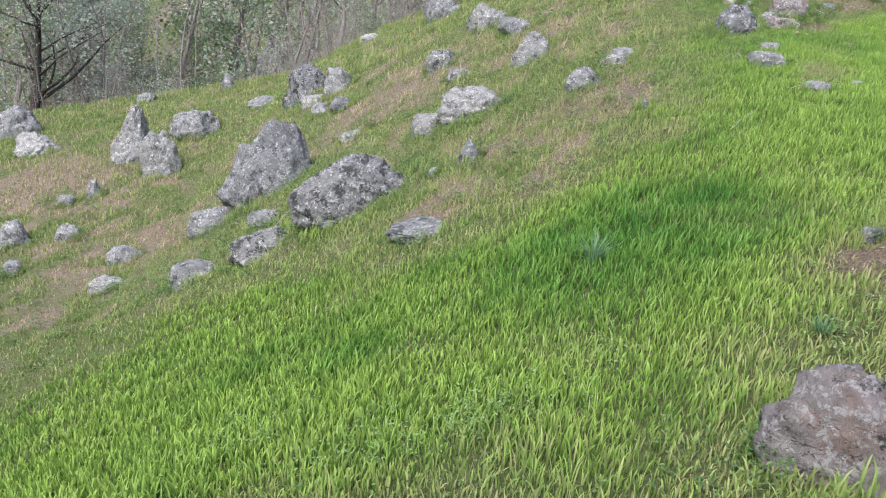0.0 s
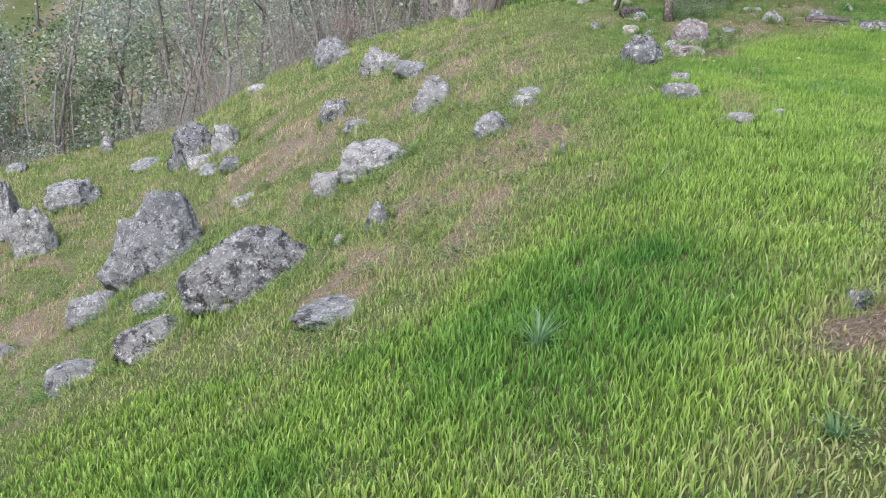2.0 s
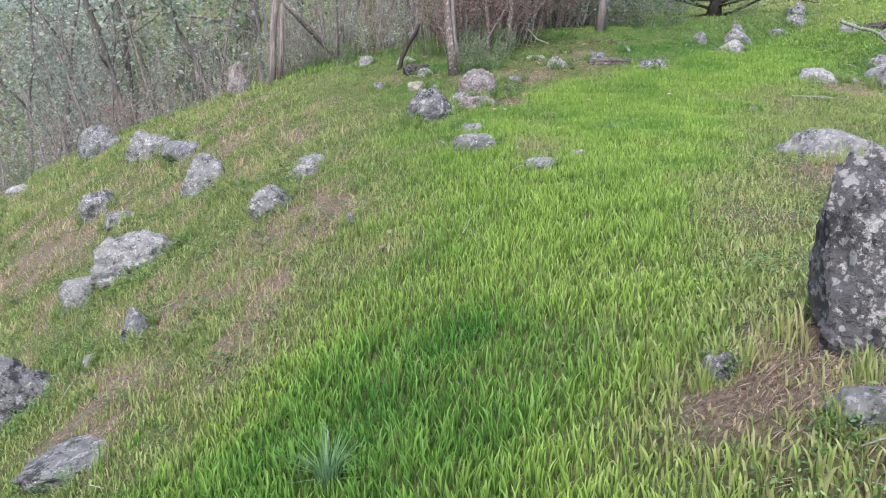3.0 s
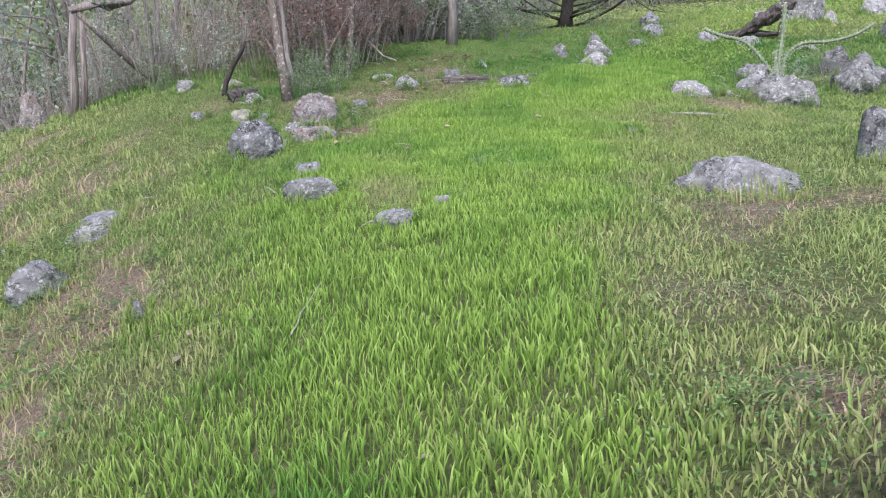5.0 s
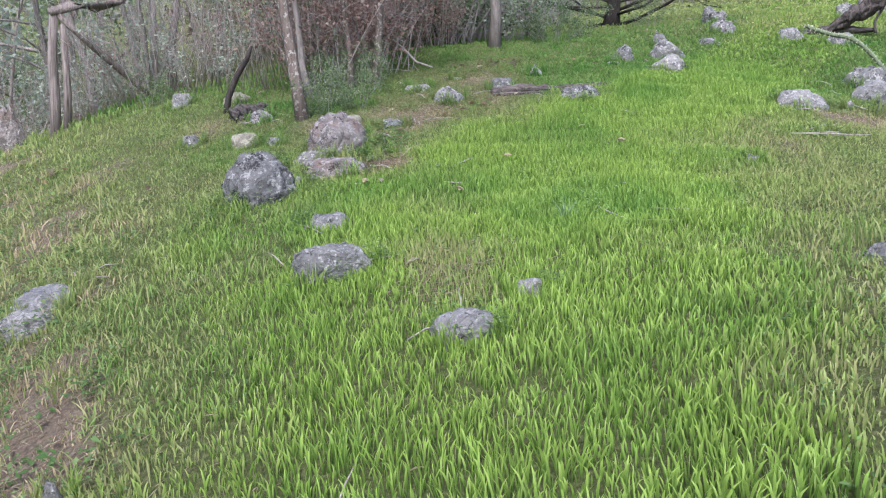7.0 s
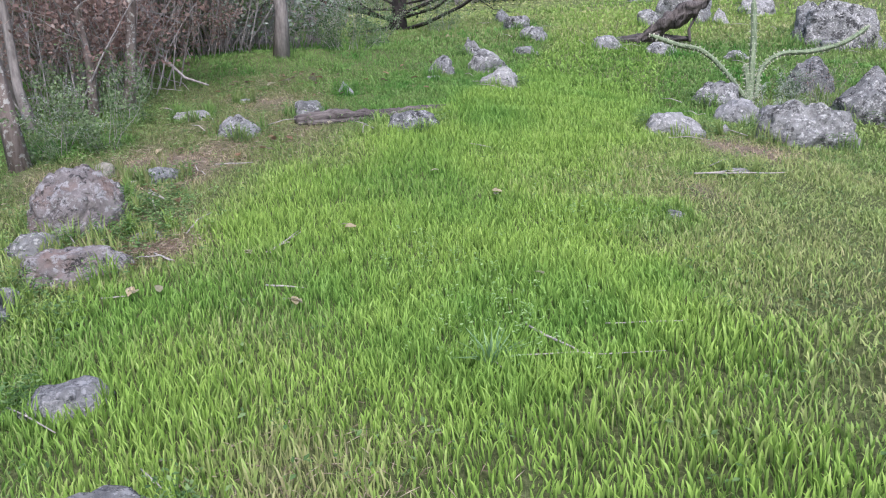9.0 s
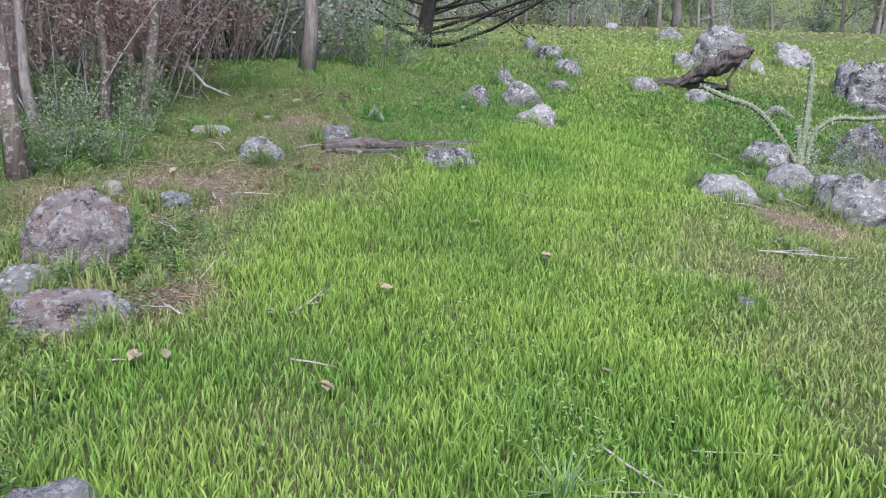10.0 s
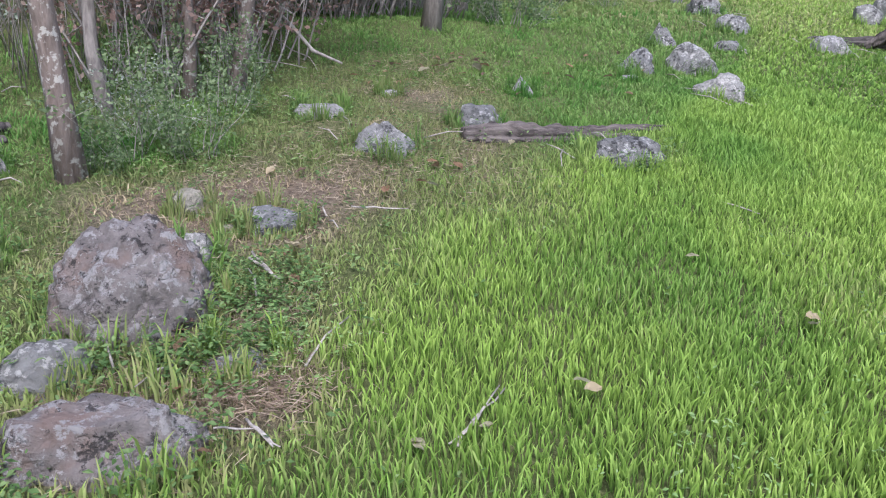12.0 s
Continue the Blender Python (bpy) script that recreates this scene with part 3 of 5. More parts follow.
boulder("pale", "round", -4.33, 10.70, 0.43, 0.34, 0.19, 22, 17)
boulder("grey", "round", -5.59, 11.69, 0.42, 0.33, 0.20, 26, 18)
boulder("grey", "round", -6.40, 11.67, 0.55, 0.44, 0.35, 29, 19)
boulder("pale", "flat", -5.87, 10.61, 0.31, 0.25, 0.16, 29, 20)
boulder("pale", "round", -9.41, 17.51, 1.07, 0.85, 0.64, 28, 21)
boulder("pale", "round", -8.13, 16.00, 0.79, 0.63, 0.38, 27, 22)
boulder("grey", "spike", -5.87, 13.32, 0.34, 0.25, 0.31, 24, 23)
boulder("grey", "round", -5.68, 20.83, 0.36, 0.29, 0.34, 15, 24)
boulder("grey", "flat", -15.41, 49.32, 1.18, 0.94, 0.44, 17, 25)
boulder("grey", "flat", -7.50, 20.20, 0.49, 0.39, 0.20, 20, 26)
boulder("grey", "slab", -0.10, 6.58, 0.68, 0.47, 0.04, 1, 27)
boulder("grey", "tall", 0.85, 10.82, 0.50, 0.35, 0.37, -5, 28)
boulder("grey", "round", 1.27, 8.93, 0.38, 0.31, 0.19, -8, 29)
boulder("dark", "round", -0.27, 12.67, 0.46, 0.37, 0.24, 1, 30)
boulder("grey", "round", -0.50, 17.47, 0.69, 0.55, 0.47, 2, 31)
boulder("grey", "tall", 0.33, 14.17, 0.63, 0.44, 0.36, -1, 32)
boulder("grey", "flat", 0.76, 13.03, 0.52, 0.41, 0.20, -3, 33)
boulder("pale", "flat", 1.77, 9.75, 0.39, 0.31, 0.09, -10, 34)
boulder("grey", "flat", -4.16, 18.02, 0.67, 0.54, 0.18, 13, 35)
boulder("pale", "round", -2.45, 14.37, 0.40, 0.32, 0.18, 10, 36)
boulder("dark", "flat", -1.79, 13.21, 0.39, 0.31, 0.15, 8, 37)
boulder("pale", "flat", -2.20, 13.57, 0.36, 0.29, 0.15, 9, 38)
boulder("pale", "flat", -1.35, 11.13, 0.34, 0.28, 0.09, 7, 39)
boulder("grey", "flat", -0.15, 7.91, 0.14, 0.11, 0.07, 1, 40)
boulder("grey", "flat", -6.19, 13.03, 0.31, 0.25, 0.15, 25, 41)
boulder("pale", "flat", -2.11, 19.31, 0.53, 0.42, 0.15, 6, 42)
boulder("grey", "flat", -0.01, 11.56, 0.38, 0.30, 0.11, 0, 43)
boulder("dark", "round", -19.93, 44.72, 1.79, 1.43, 0.63, 24, 44)
boulder("dark", "round", -20.09, 49.72, 1.65, 1.32, 0.67, 22, 45)
boulder("dark", "round", -20.34, 42.96, 1.27, 1.02, 0.53, 25, 46)
boulder("grey", "round", -19.73, 46.42, 1.36, 1.09, 0.52, 23, 47)
boulder("grey", "round", -19.51, 51.56, 1.71, 1.36, 0.49, 21, 48)
boulder("pale", "flat", 1.14, 10.23, 0.13, 0.11, 0.05, -7, 49)
boulder("grey", "round", 2.14, 4.08, 0.15, 0.12, 0.10, -36, 50)
boulder("grey", "flat", 2.22, 3.54, 0.20, 0.16, 0.06, -47, 51)
boulder("orange", "round", 1.38, 2.43, 0.48, 0.38, 0.32, -30, 52)
boulder("pale", "wedge", 5.37, 7.05, 0.88, 0.42, 0.25, -50, 53)
boulder("grey", "slabup", 7.02, 7.14, 0.50, 0.22, 0.45, -58, 54)
boulder("pale", "flat", 1.68, 9.53, 0.33, 0.27, 0.09, -4, 55)
boulder("grey", "spike", 1.67, 7.72, 0.13, 0.10, 0.11, -6, 56)
boulder("grey", "flat", 3.00, 8.67, 0.37, 0.29, 0.14, -19, 57)
boulder("pale", "flat", 3.24, 9.36, 0.25, 0.20, 0.08, -19, 58)
boulder("pale", "flat", 3.13, 7.62, 0.26, 0.21, 0.10, -25, 59)
boulder("pale", "flat", 3.56, 7.81, 0.16, 0.13, 0.07, -28, 60)
boulder("dark", "ball", 3.11, 10.23, 0.42, 0.36, 0.27, -16, 61)
boulder("yellow", "flat", 3.41, 11.65, 0.22, 0.18, 0.11, -15, 62)
boulder("grey", "flat", 3.09, 12.22, 0.20, 0.16, 0.09, -12, 63)
boulder("pale", "flat", 3.44, 14.23, 0.27, 0.22, 0.13, -12, 64)
boulder("yellow", "flat", 3.85, 13.57, 0.25, 0.20, 0.10, -15, 65)
boulder("orange", "ball", 3.92, 10.95, 0.42, 0.36, 0.26, -16, 66)
boulder("grey", "ball", 3.64, 10.76, 0.23, 0.20, 0.09, -10, 67)
boulder("orange", "slab", 3.66, 10.39, 0.42, 0.26, 0.11, -22, 68)
boulder("pale", "slab", 4.08, 10.55, 0.20, 0.14, 0.04, -23, 69)
boulder("yellow", "round", 4.33, 11.60, 0.15, 0.12, 0.08, -20, 70)
boulder("pale", "round", 4.20, 11.20, 0.15, 0.12, 0.10, -20, 71)
boulder("dark", "round", 4.11, 10.87, 0.11, 0.09, 0.07, -21, 72)
boulder("yellow", "flat", 4.38, 11.36, 0.09, 0.07, 0.03, -22, 73)
boulder("grey", "flat", 4.55, 11.34, 0.23, 0.18, 0.07, -25, 74)
boulder("pale", "wedge", 5.37, 11.86, 0.31, 0.19, 0.14, -33, 75)
boulder("pale", "flat", 5.34, 12.45, 0.24, 0.19, 0.06, -28, 76)
boulder("grey", "round", 6.03, 12.02, 0.26, 0.20, 0.12, -39, 77)
boulder("dark", "flat", 6.42, 11.32, 0.38, 0.30, 0.12, -49, 78)
boulder("pale", "spike", 6.70, 12.43, 0.17, 0.13, 0.12, -42, 79)
boulder("pale", "round", 8.24, 12.12, 0.37, 0.30, 0.17, -54, 80)
boulder("grey", "round", 8.93, 12.94, 0.44, 0.35, 0.25, -52, 81)
boulder("grey", "round", 8.17, 12.83, 0.30, 0.24, 0.18, -49, 82)
boulder("dark", "spike", 9.56, 13.77, 0.30, 0.22, 0.21, -50, 83)
boulder("grey", "flat", 10.10, 13.44, 0.33, 0.26, 0.09, -55, 84)
boulder("grey", "round", 10.91, 14.08, 0.26, 0.21, 0.15, -54, 85)
boulder("pale", "flat", 5.88, 12.64, 0.13, 0.10, 0.04, -33, 86)
boulder("grey", "round", 8.39, 10.03, 0.12, 0.10, 0.07, -66, 87)
boulder("grey", "flat", 9.57, 10.74, 0.45, 0.36, 0.18, -63, 88)
boulder("pale", "flat", 8.02, 10.22, 0.45, 0.26, 0.15, -48, 89)
boulder("pale", "round", 9.03, 10.26, 0.39, 0.31, 0.19, -64, 90)
boulder("grey", "round", 8.71, 9.55, 0.66, 0.50, 0.33, -69, 91)
boulder("pale", "round", 9.19, 10.01, 0.31, 0.25, 0.16, -67, 92)
boulder("dark", "round", 10.59, 10.31, 0.43, 0.34, 0.32, -68, 93)
boulder("dark", "round", 9.93, 9.53, 0.58, 0.46, 0.44, -72, 94)
boulder("dark", "round", 13.86, 11.48, 1.11, 0.89, 0.49, -69, 95)
boulder("grey", "round", 14.62, 12.14, 0.46, 0.37, 0.38, -67, 96)
boulder("grey", "round", 13.43, 16.84, 0.30, 0.24, 0.21, -49, 97)
boulder("dark", "flat", 11.81, 15.06, 0.41, 0.33, 0.19, -50, 98)
boulder("grey", "round", 10.95, 13.98, 0.30, 0.24, 0.19, -52, 99)
boulder("pale", "flat", 11.22, 13.09, 0.36, 0.29, 0.15, -57, 100)
boulder("grey", "flat", 11.42, 12.49, 0.38, 0.31, 0.14, -60, 101)
boulder("pale", "spike", 14.43, 13.39, 0.28, 0.21, 0.22, -63, 102)
boulder("pale", "round", 16.14, 13.62, 0.61, 0.49, 0.32, -66, 103)
boulder("grey", "flat", 17.39, 14.48, 0.34, 0.27, 0.19, -65, 104)
boulder("grey", "round", 20.70, 18.84, 0.64, 0.51, 0.26, -58, 105)
boulder("grey", "round", 13.40, 13.95, 0.36, 0.29, 0.22, -59, 106)
boulder("grey", "flat", 11.77, 11.71, 0.28, 0.22, 0.11, -65, 107)
boulder("pale", "flat", 6.26, 9.12, 0.14, 0.11, 0.06, -66, 108)
boulder("pale", "slab", 7.34, 9.35, 0.20, 0.14, 0.04, -68, 109)
boulder("pale", "flat", 7.84, 12.60, 0.14, 0.11, 0.05, -44, 110)
boulder("pale", "round", 27.33, 25.44, 0.49, 0.39, 0.23, -54, 111)
boulder("grey", "flat", 13.30, 11.29, 0.33, 0.27, 0.13, -57, 112)
boulder("darklichen", "slabup", 2.57, 3.82, 0.58, 0.42, 0.53, -46, 118)
boulder("grey", "round", 14.30, 13.90, 0.84, 0.60, 0.56, -61, 114)

boulder("pale", "round", 3.75, 12.37, 0.20, 0.16, 0.11, -10, 141)
boulder("grey", "flat", 3.60, 11.52, 0.17, 0.13, 0.06, 15, 142)
boulder("grey", "flat", 3.36, 10.27, 0.15, 0.12, 0.08, -20, 143)

# ---------- wood, trees and scrub ----------


class Shape:
    """Gathers tubes and leaves into one mesh."""

    def __init__(self):
        self.v, self.f = [], []

    def tube(self, path, radii, sides=6, wobble=0.0, seed=0):
        path = [Vector(p) for p in path]
        rnd = random.Random(seed)
        start = len(self.v)
        side = Vector((1, 0.3, 0.2))
        for i, (p, r) in enumerate(zip(path, radii)):
            along = (path[min(i + 1, len(path) - 1)] - path[max(i - 1, 0)]).normalized()
            a = (side - along * side.dot(along))
            a = a.normalized() if a.length > 1e-4 else along.orthogonal().normalized()
            b = along.cross(a)
            for k in range(sides):
                g = 2 * math.pi * k / sides
                q = r * (1 + wobble * rnd.uniform(-1, 1))
                self.v.append(tuple(p + a * math.cos(g) * q + b * math.sin(g) * q))
        for i in range(len(path) - 1):
            for k in range(sides):
                m = start + i * sides
                self.f.append((m + k, m + (k + 1) % sides, m + sides + (k + 1) % sides, m + sides + k))
        self.f.append(tuple(start + k for k in reversed(range(sides))))
        self.f.append(tuple(start + (len(path) - 1) * sides + k for k in range(sides)))

    def rough_tube(self, path, radii, sides, gnarl, seed):
        """A knotty, fluted tube."""
        start, o = len(self.v), Vector((seed * 7.3, 1.0, 2.0))
        path = [Vector(p) for p in path]
        line, size = [], []
        for i in range(len(path) - 1):
            for k in range(5):
                line.append(path[i].lerp(path[i + 1], k / 5))
                size.append(radii[i] + (radii[i + 1] - radii[i]) * k / 5)
        self.tube(line, size, sides)
        for i, p in enumerate(line):
            for k in range(sides):
                j = start + i * sides + k
                d = Vector(self.v[j]) - p
                flute = noise.noise(Vector((3.0 * math.cos(6.283 * k / sides), 3.0 * math.sin(6.283 * k / sides), 1.5 * i / 5)) + o)
                self.v[j] = tuple(p + d * (1 + gnarl * flute + 0.6 * gnarl * noise.noise(p * 11 + o + d * 30)))

    def leaf(self, p, size, rnd, droop=0.0):
        d = Vector((rnd.gauss(0, 1), rnd.gauss(0, 1), rnd.gauss(0, 0.7) - droop)).normalized()
        a = d.orthogonal().normalized()
        a.rotate(Matrix.Rotation(rnd.uniform(0, 6.28), 3, d))
        p, s = Vector(p), len(self.v)
        self.v += [tuple(p), tuple(p + d * size * 0.5 + a * size * 0.28), tuple(p + d * size), tuple(p + d * size * 0.5 - a * size * 0.28)]
        self.f.append((s, s + 1, s + 2, s + 3))

    def flat_leaf(self, p, size, rnd):
        """A leaf that spreads out sideways and lies open to the sky."""
        g, t = rnd.uniform(0, 6.28), rnd.uniform(-0.15, 0.75)
        d = Vector((math.cos(g), math.sin(g), t)).normalized()
        a = Vector((-math.sin(g), math.cos(g), rnd.gauss(0, 0.35))).normalized()
        p, s = Vector(p), len(self.v)
        self.v += [tuple(p), tuple(p + d * size * 0.45 + a * size * 0.24), tuple(p + d * size - Vector((0, 0, 0.15 * size))), tuple(p + d * size * 0.45 - a * size * 0.24)]
        self.f.append((s, s + 1, s + 2, s + 3))

    def mesh(self, name, mat, smooth=False):
        return add_mesh(name, self.v, self.f, mat, smooth)


def part(name, shape, mat, parent, label="", smooth=True):
    ob = new(name, shape.mesh(name, mat, smooth))
    ob.parent = parent
    return tagged(ob, label) if label else ob


def bough(rnd, p, way, length, r, steps, curl, up):
    """A wandering line with falling thickness."""
    pts, rad = [Vector(p)], [r]
    w = Vector(way).normalized()
    for i in range(steps):
        w = (w + Vector((rnd.gauss(0, curl), rnd.gauss(0, curl), rnd.gauss(0, curl * 0.6) + up))).normalized()
        pts.append(pts[-1] + w * length / steps)
        rad.append(r * (1 - 0.8 * (i + 1) / steps))
    return pts, rad


def tree(name, label, seed, tall, r, bark, leaf_mat, leaves, leaf_size, limbs, spread_out=0.6, twigs=5, start=0.35, lean=(0, 0), clump=0.22, category="tree", rise=(0.15, 1.1), limb=0.5):
    """Trunk, limbs, twigs and a loose crown of single leaves, standing at the origin."""
    rnd = random.Random(seed)
    root = new(name)
    trunk, wood, crown = Shape(), Shape(), Shape()
    pts, rad = bough(rnd, (0, 0, -0.15), (lean[0], lean[1], 1), tall * 0.9, r, 9, 0.10, 0.08)
    rad[0] *= 1.35
    trunk.tube(pts, rad, 8, 0.08, seed)
    ends = []
    for i in range(limbs):
        f = start + (0.97 - start) * (i + rnd.random() * 0.7) / limbs
        k = min(int(f * 9), 8)
        p = pts[k].lerp(pts[k + 1], f * 9 - k)
        g = rnd.uniform(0, 6.28)
        way = Vector((math.cos(g), math.sin(g), rnd.uniform(*rise)))
        lp, lr = bough(rnd, p, way, tall * spread_out * rnd.uniform(0.35, 0.8) * (1.15 - 0.6 * f), max(rad[k] * limb * rnd.uniform(0.6, 1.0), 0.006), 5, 0.22, 0.05)
        wood.tube(lp, lr, 4, 0.1, seed + i)
        for j in range(twigs):
            q = lp[rnd.randint(1, 5)]
            g = rnd.uniform(0, 6.28)
            tp, tr = bough(rnd, q, (math.cos(g), math.sin(g), rnd.uniform(-0.2, 0.9)), tall * rnd.uniform(0.06, 0.17), 0.006, 3, 0.3, 0.02)
            wood.tube(tp, [max(t, 0.0022) for t in tr], 3)
            ends += tp[1:]
        ends += lp[3:]
    for _ in range(leaves):
        p = rnd.choice(ends) + Vector((rnd.gauss(0, clump), rnd.gauss(0, clump), rnd.gauss(0, clump * 0.7)))
        crown.leaf(p, leaf_size * rnd.uniform(0.6, 1.3), rnd, 0.3)
    part("trunk", trunk, bark, root)
    part("branchwork", wood, bark, root)
    if leaves:
        part("crown", crown, leaf_mat, root, smooth=False)
    return tagged(root, label, category, "woodland trees")


def bush(name, label, seed, tall, wide, bark, leaf_mat, stems, leaves, leaf_size, category="bush"):
    """Many thin stems from the ground, with leaves along them."""
    rnd = random.Random(seed)
    root = new(name)
    wood, crown = Shape(), Shape()
    ends = []
    for i in range(stems):
        g = rnd.uniform(0, 6.28)
        b = (math.cos(g) * wide * 0.3 * rnd.random(), math.sin(g) * wide * 0.3 * rnd.random(), -0.1)
        pts, rad = bough(rnd, b, (math.cos(g) * wide / tall * 0.6, math.sin(g) * wide / tall * 0.6, 1), tall * rnd.uniform(0.55, 1.1), rnd.uniform(0.005, 0.013), 6, 0.16, 0.03)
        wood.tube(pts, [max(q, 0.0025) for q in rad], 3)
        ends += pts[2:]
        for j in range(3):
            q = pts[rnd.randint(2, 6)]
            tp, tr = bough(rnd, q, (rnd.gauss(0, 1), rnd.gauss(0, 1), 0.5), tall * rnd.uniform(0.1, 0.28), 0.004, 3, 0.3, 0.0)
            wood.tube(tp, [0.004, 0.003, 0.0025, 0.002], 3)
            ends += tp[1:]
    for _ in range(leaves):
        p = rnd.choice(ends) + Vector((rnd.gauss(0, 0.07), rnd.gauss(0, 0.07), rnd.gauss(0, 0.06)))
        crown.leaf(p, leaf_size * rnd.uniform(0.6, 1.3), rnd)
    part("brushwood", wood, bark, root)
    if leaves:
        part("foliage", crown, leaf_mat, root, smooth=False)
    return tagged(root, label, category, "undergrowth")


def stand(ob, x, y, turn=0.0, size=1.0, sink=0.0):
    ob.scale = (size, size, size)
    ob.matrix_basis = pose(x, y, z_at(x, y) - sink, 0, 0, turn) @ Matrix.Diagonal((size, size, size, 1))
    return ob


kinds = {
    "bare": [tree("sapling", "thin bare sapling with grey-brown bark among scrub", 11 + i, 4.6 + i, 0.035, BARK, LEAF_BROWN, 80, 0.07, 10, 0.42, 5, 0.2) for i in range(3)],
    "leafy": [tree("slender_tree", "slender tree with sparse grey-green leaves", 31 + i, 5.2 + i, 0.06, BARK, LEAF_GREY, 1100, 0.092, 10, 0.5, 3, 0.25) for i in range(3)],
    "green": [tree("bushy_tree", "bushy tree with a loose green crown", 41 + i, 4.6, 0.07, BARK, LEAF_GREEN, 1300, 0.105, 11, 0.6, 3, 0.10) for i in range(2)],
    "scrub": [bush("scrub", "tangle of bare grey-brown twigs and stalks", 51 + i, 2.3, 1.5, TWIG, LEAF_BROWN, 18, 150, 0.06) for i in range(3)],
    "red": [bush("withered_bush", "withered bush with reddish brown leaves", 61 + i, 2.0, 1.3, TWIG, LEAF_BROWN, 13, 2400, 0.042) for i in range(2)],
    "shrub": [bush("shrub", "leafy green shrub at the woodland edge", 71 + i, 1.5, 1.3, TWIG, LEAF_GREEN, 11, 1400, 0.062) for i in range(2)],
    "pale": [bush("grey_shrub", "soft grey-green shrub behind the fence", 81 + i, 1.9, 1.7, TWIG, LEAF_GREY, 12, 1000, 0.058) for i in range(2)],
}
used = set()
pick = random.Random(9)


def plant(kind, x, y, size=1.0):
    """Set a plant of that kind: the first of each is the model itself, the rest are copies of it."""
    ob = pick.choice(kinds[kind])
    turn = pick.uniform(0, 360)
    m = pose(x, y, z_at(x, y) - 0.05, 0, 0, turn)
    if ob.name in used:
        c = copy_thing(ob, m)
        c.scale = (size, size, size * pick.uniform(0.9, 1.15))
    else:
        used.add(ob.name)
        ob.matrix_basis = m
        ob.scale = (size, size, size)


def wood_edge(x):
    """How far off the wood begins."""
    return float(wood_line(x))


# A belt of scrub along the edge, saplings and trees behind it.
for i in range(95):
    x = pick.uniform(-12, 14)
    plant(pick.choice(["scrub", "scrub", "red", "pale", "pale", "shrub"]), x, wood_edge(x) + 0.45 + abs(pick.gauss(0, 1.3)), pick.uniform(0.5, 1.0))
for i in range(84):
    x = pick.uniform(-16, 17)
    plant(pick.choice(["bare", "bare", "bare", "leafy", "leafy", "green"] if x > 1 else ["bare", "bare", "bare", "bare", "leafy"]), x, wood_edge(x) + 0.6 + 10 * pick.random() ** 1.5, pick.uniform(0.75, 1.2))
for i in range(64):
    x = pick.uniform(-34, 26)
    plant(pick.choice(["green", "leafy", "leafy"]), x, wood_edge(x) + 10 + 16 * pick.random(), pick.uniform(1.1, 1.9))
for i in range(34):
    x = pick.uniform(5.0, 14)
    plant(pick.choice(["pale", "pale", "shrub", "scrub", "red"]), x, wood_edge(x) + 0.6 + 3.5 * pick.random(), pick.uniform(0.6, 1.2))
for i in range(16):
    x = pick.uniform(5.0, 15)
    plant(pick.choice(["leafy", "green", "bare"]), x, wood_edge(x) + 1.5 + 5 * pick.random(), pick.uniform(0.7, 1.1))
for i in range(84):
    x = pick.uniform(-24, 1)
    plant(pick.choice(["bare", "leafy", "leafy", "pale"]), x, wood_edge(x) + 6 + 26 * pick.random(), pick.uniform(1.4, 2.2))
# The valley on the downhill side.
for i in range(46):
    x, y = pick.uniform(-38, -12.5), pick.uniform(19, 52)
    plant(pick.choice(["green", "leafy", "pale", "bare", "green"]), x, y, pick.uniform(0.9, 1.6))
# Trees beyond the far field.
for i in range(64):
    x = pick.uniform(15, 62)
    plant(pick.choice(["green", "leafy", "green", "shrub"]), x, wood_edge(x) + 14 * pick.random() - 0.16 * max(x - 26, 0), pick.uniform(1.0, 1.8))
for i in range(16):
    x = pick.uniform(38, 62)
    plant(pick.choice(["green", "leafy", "shrub"]), x, pick.uniform(14, 40), pick.uniform(1.0, 1.8))

plant("shrub", 4.36, 12.27, 0.36)
plant("shrub", 4.60, 12.15, 0.30)
plant("pale", 4.50, 12.45, 0.24)
plant("shrub", 4.16, 12.20, 0.2)
plant("shrub", 4.96, 12.76, 0.35)
plant("shrub", 3.19, 14.89, 0.35)
plant("shrub", 4.74, 12.99, 0.35)
plant("shrub", 5.74, 14.27, 0.4)
plant("green", 3.20, 29.45, 0.6)
plant("shrub", 3.20, 34.50, 0.8)
plant("shrub", 8.31, 14.47, 0.5)
plant("shrub", 8.31, 14.50, 0.4)
plant("shrub", 9.64, 15.55, 0.4)
plant("shrub", 11.79, 16.59, 0.4)
plant("pale", 9.48, 10.19, 0.25)
plant("shrub", 10.27, 10.40, 0.25)
plant("shrub", 9.55, 10.05, 0.2)
plant("scrub", 9.9, 9.95, 0.25)
plant("shrub", 9.15, 9.75, 0.13)
plant("red", 3.51, 20.41, 0.7)
plant("red", 5.26, 14.49, 0.9)
plant("red", 5.36, 14.49, 0.9)
plant("red", 4.68, 13.34, 0.9)
plant("red", 5.00, 13.44, 1.1)
plant("red", 5.30, 13.51, 1)
plant("red", 5.59, 13.61, 0.8)
plant("red", 9.71, 25.60, 0.9)
plant("red", 4.70, 17.23, 0.8)
plant("red", 14.10, 31.45, 0.8)

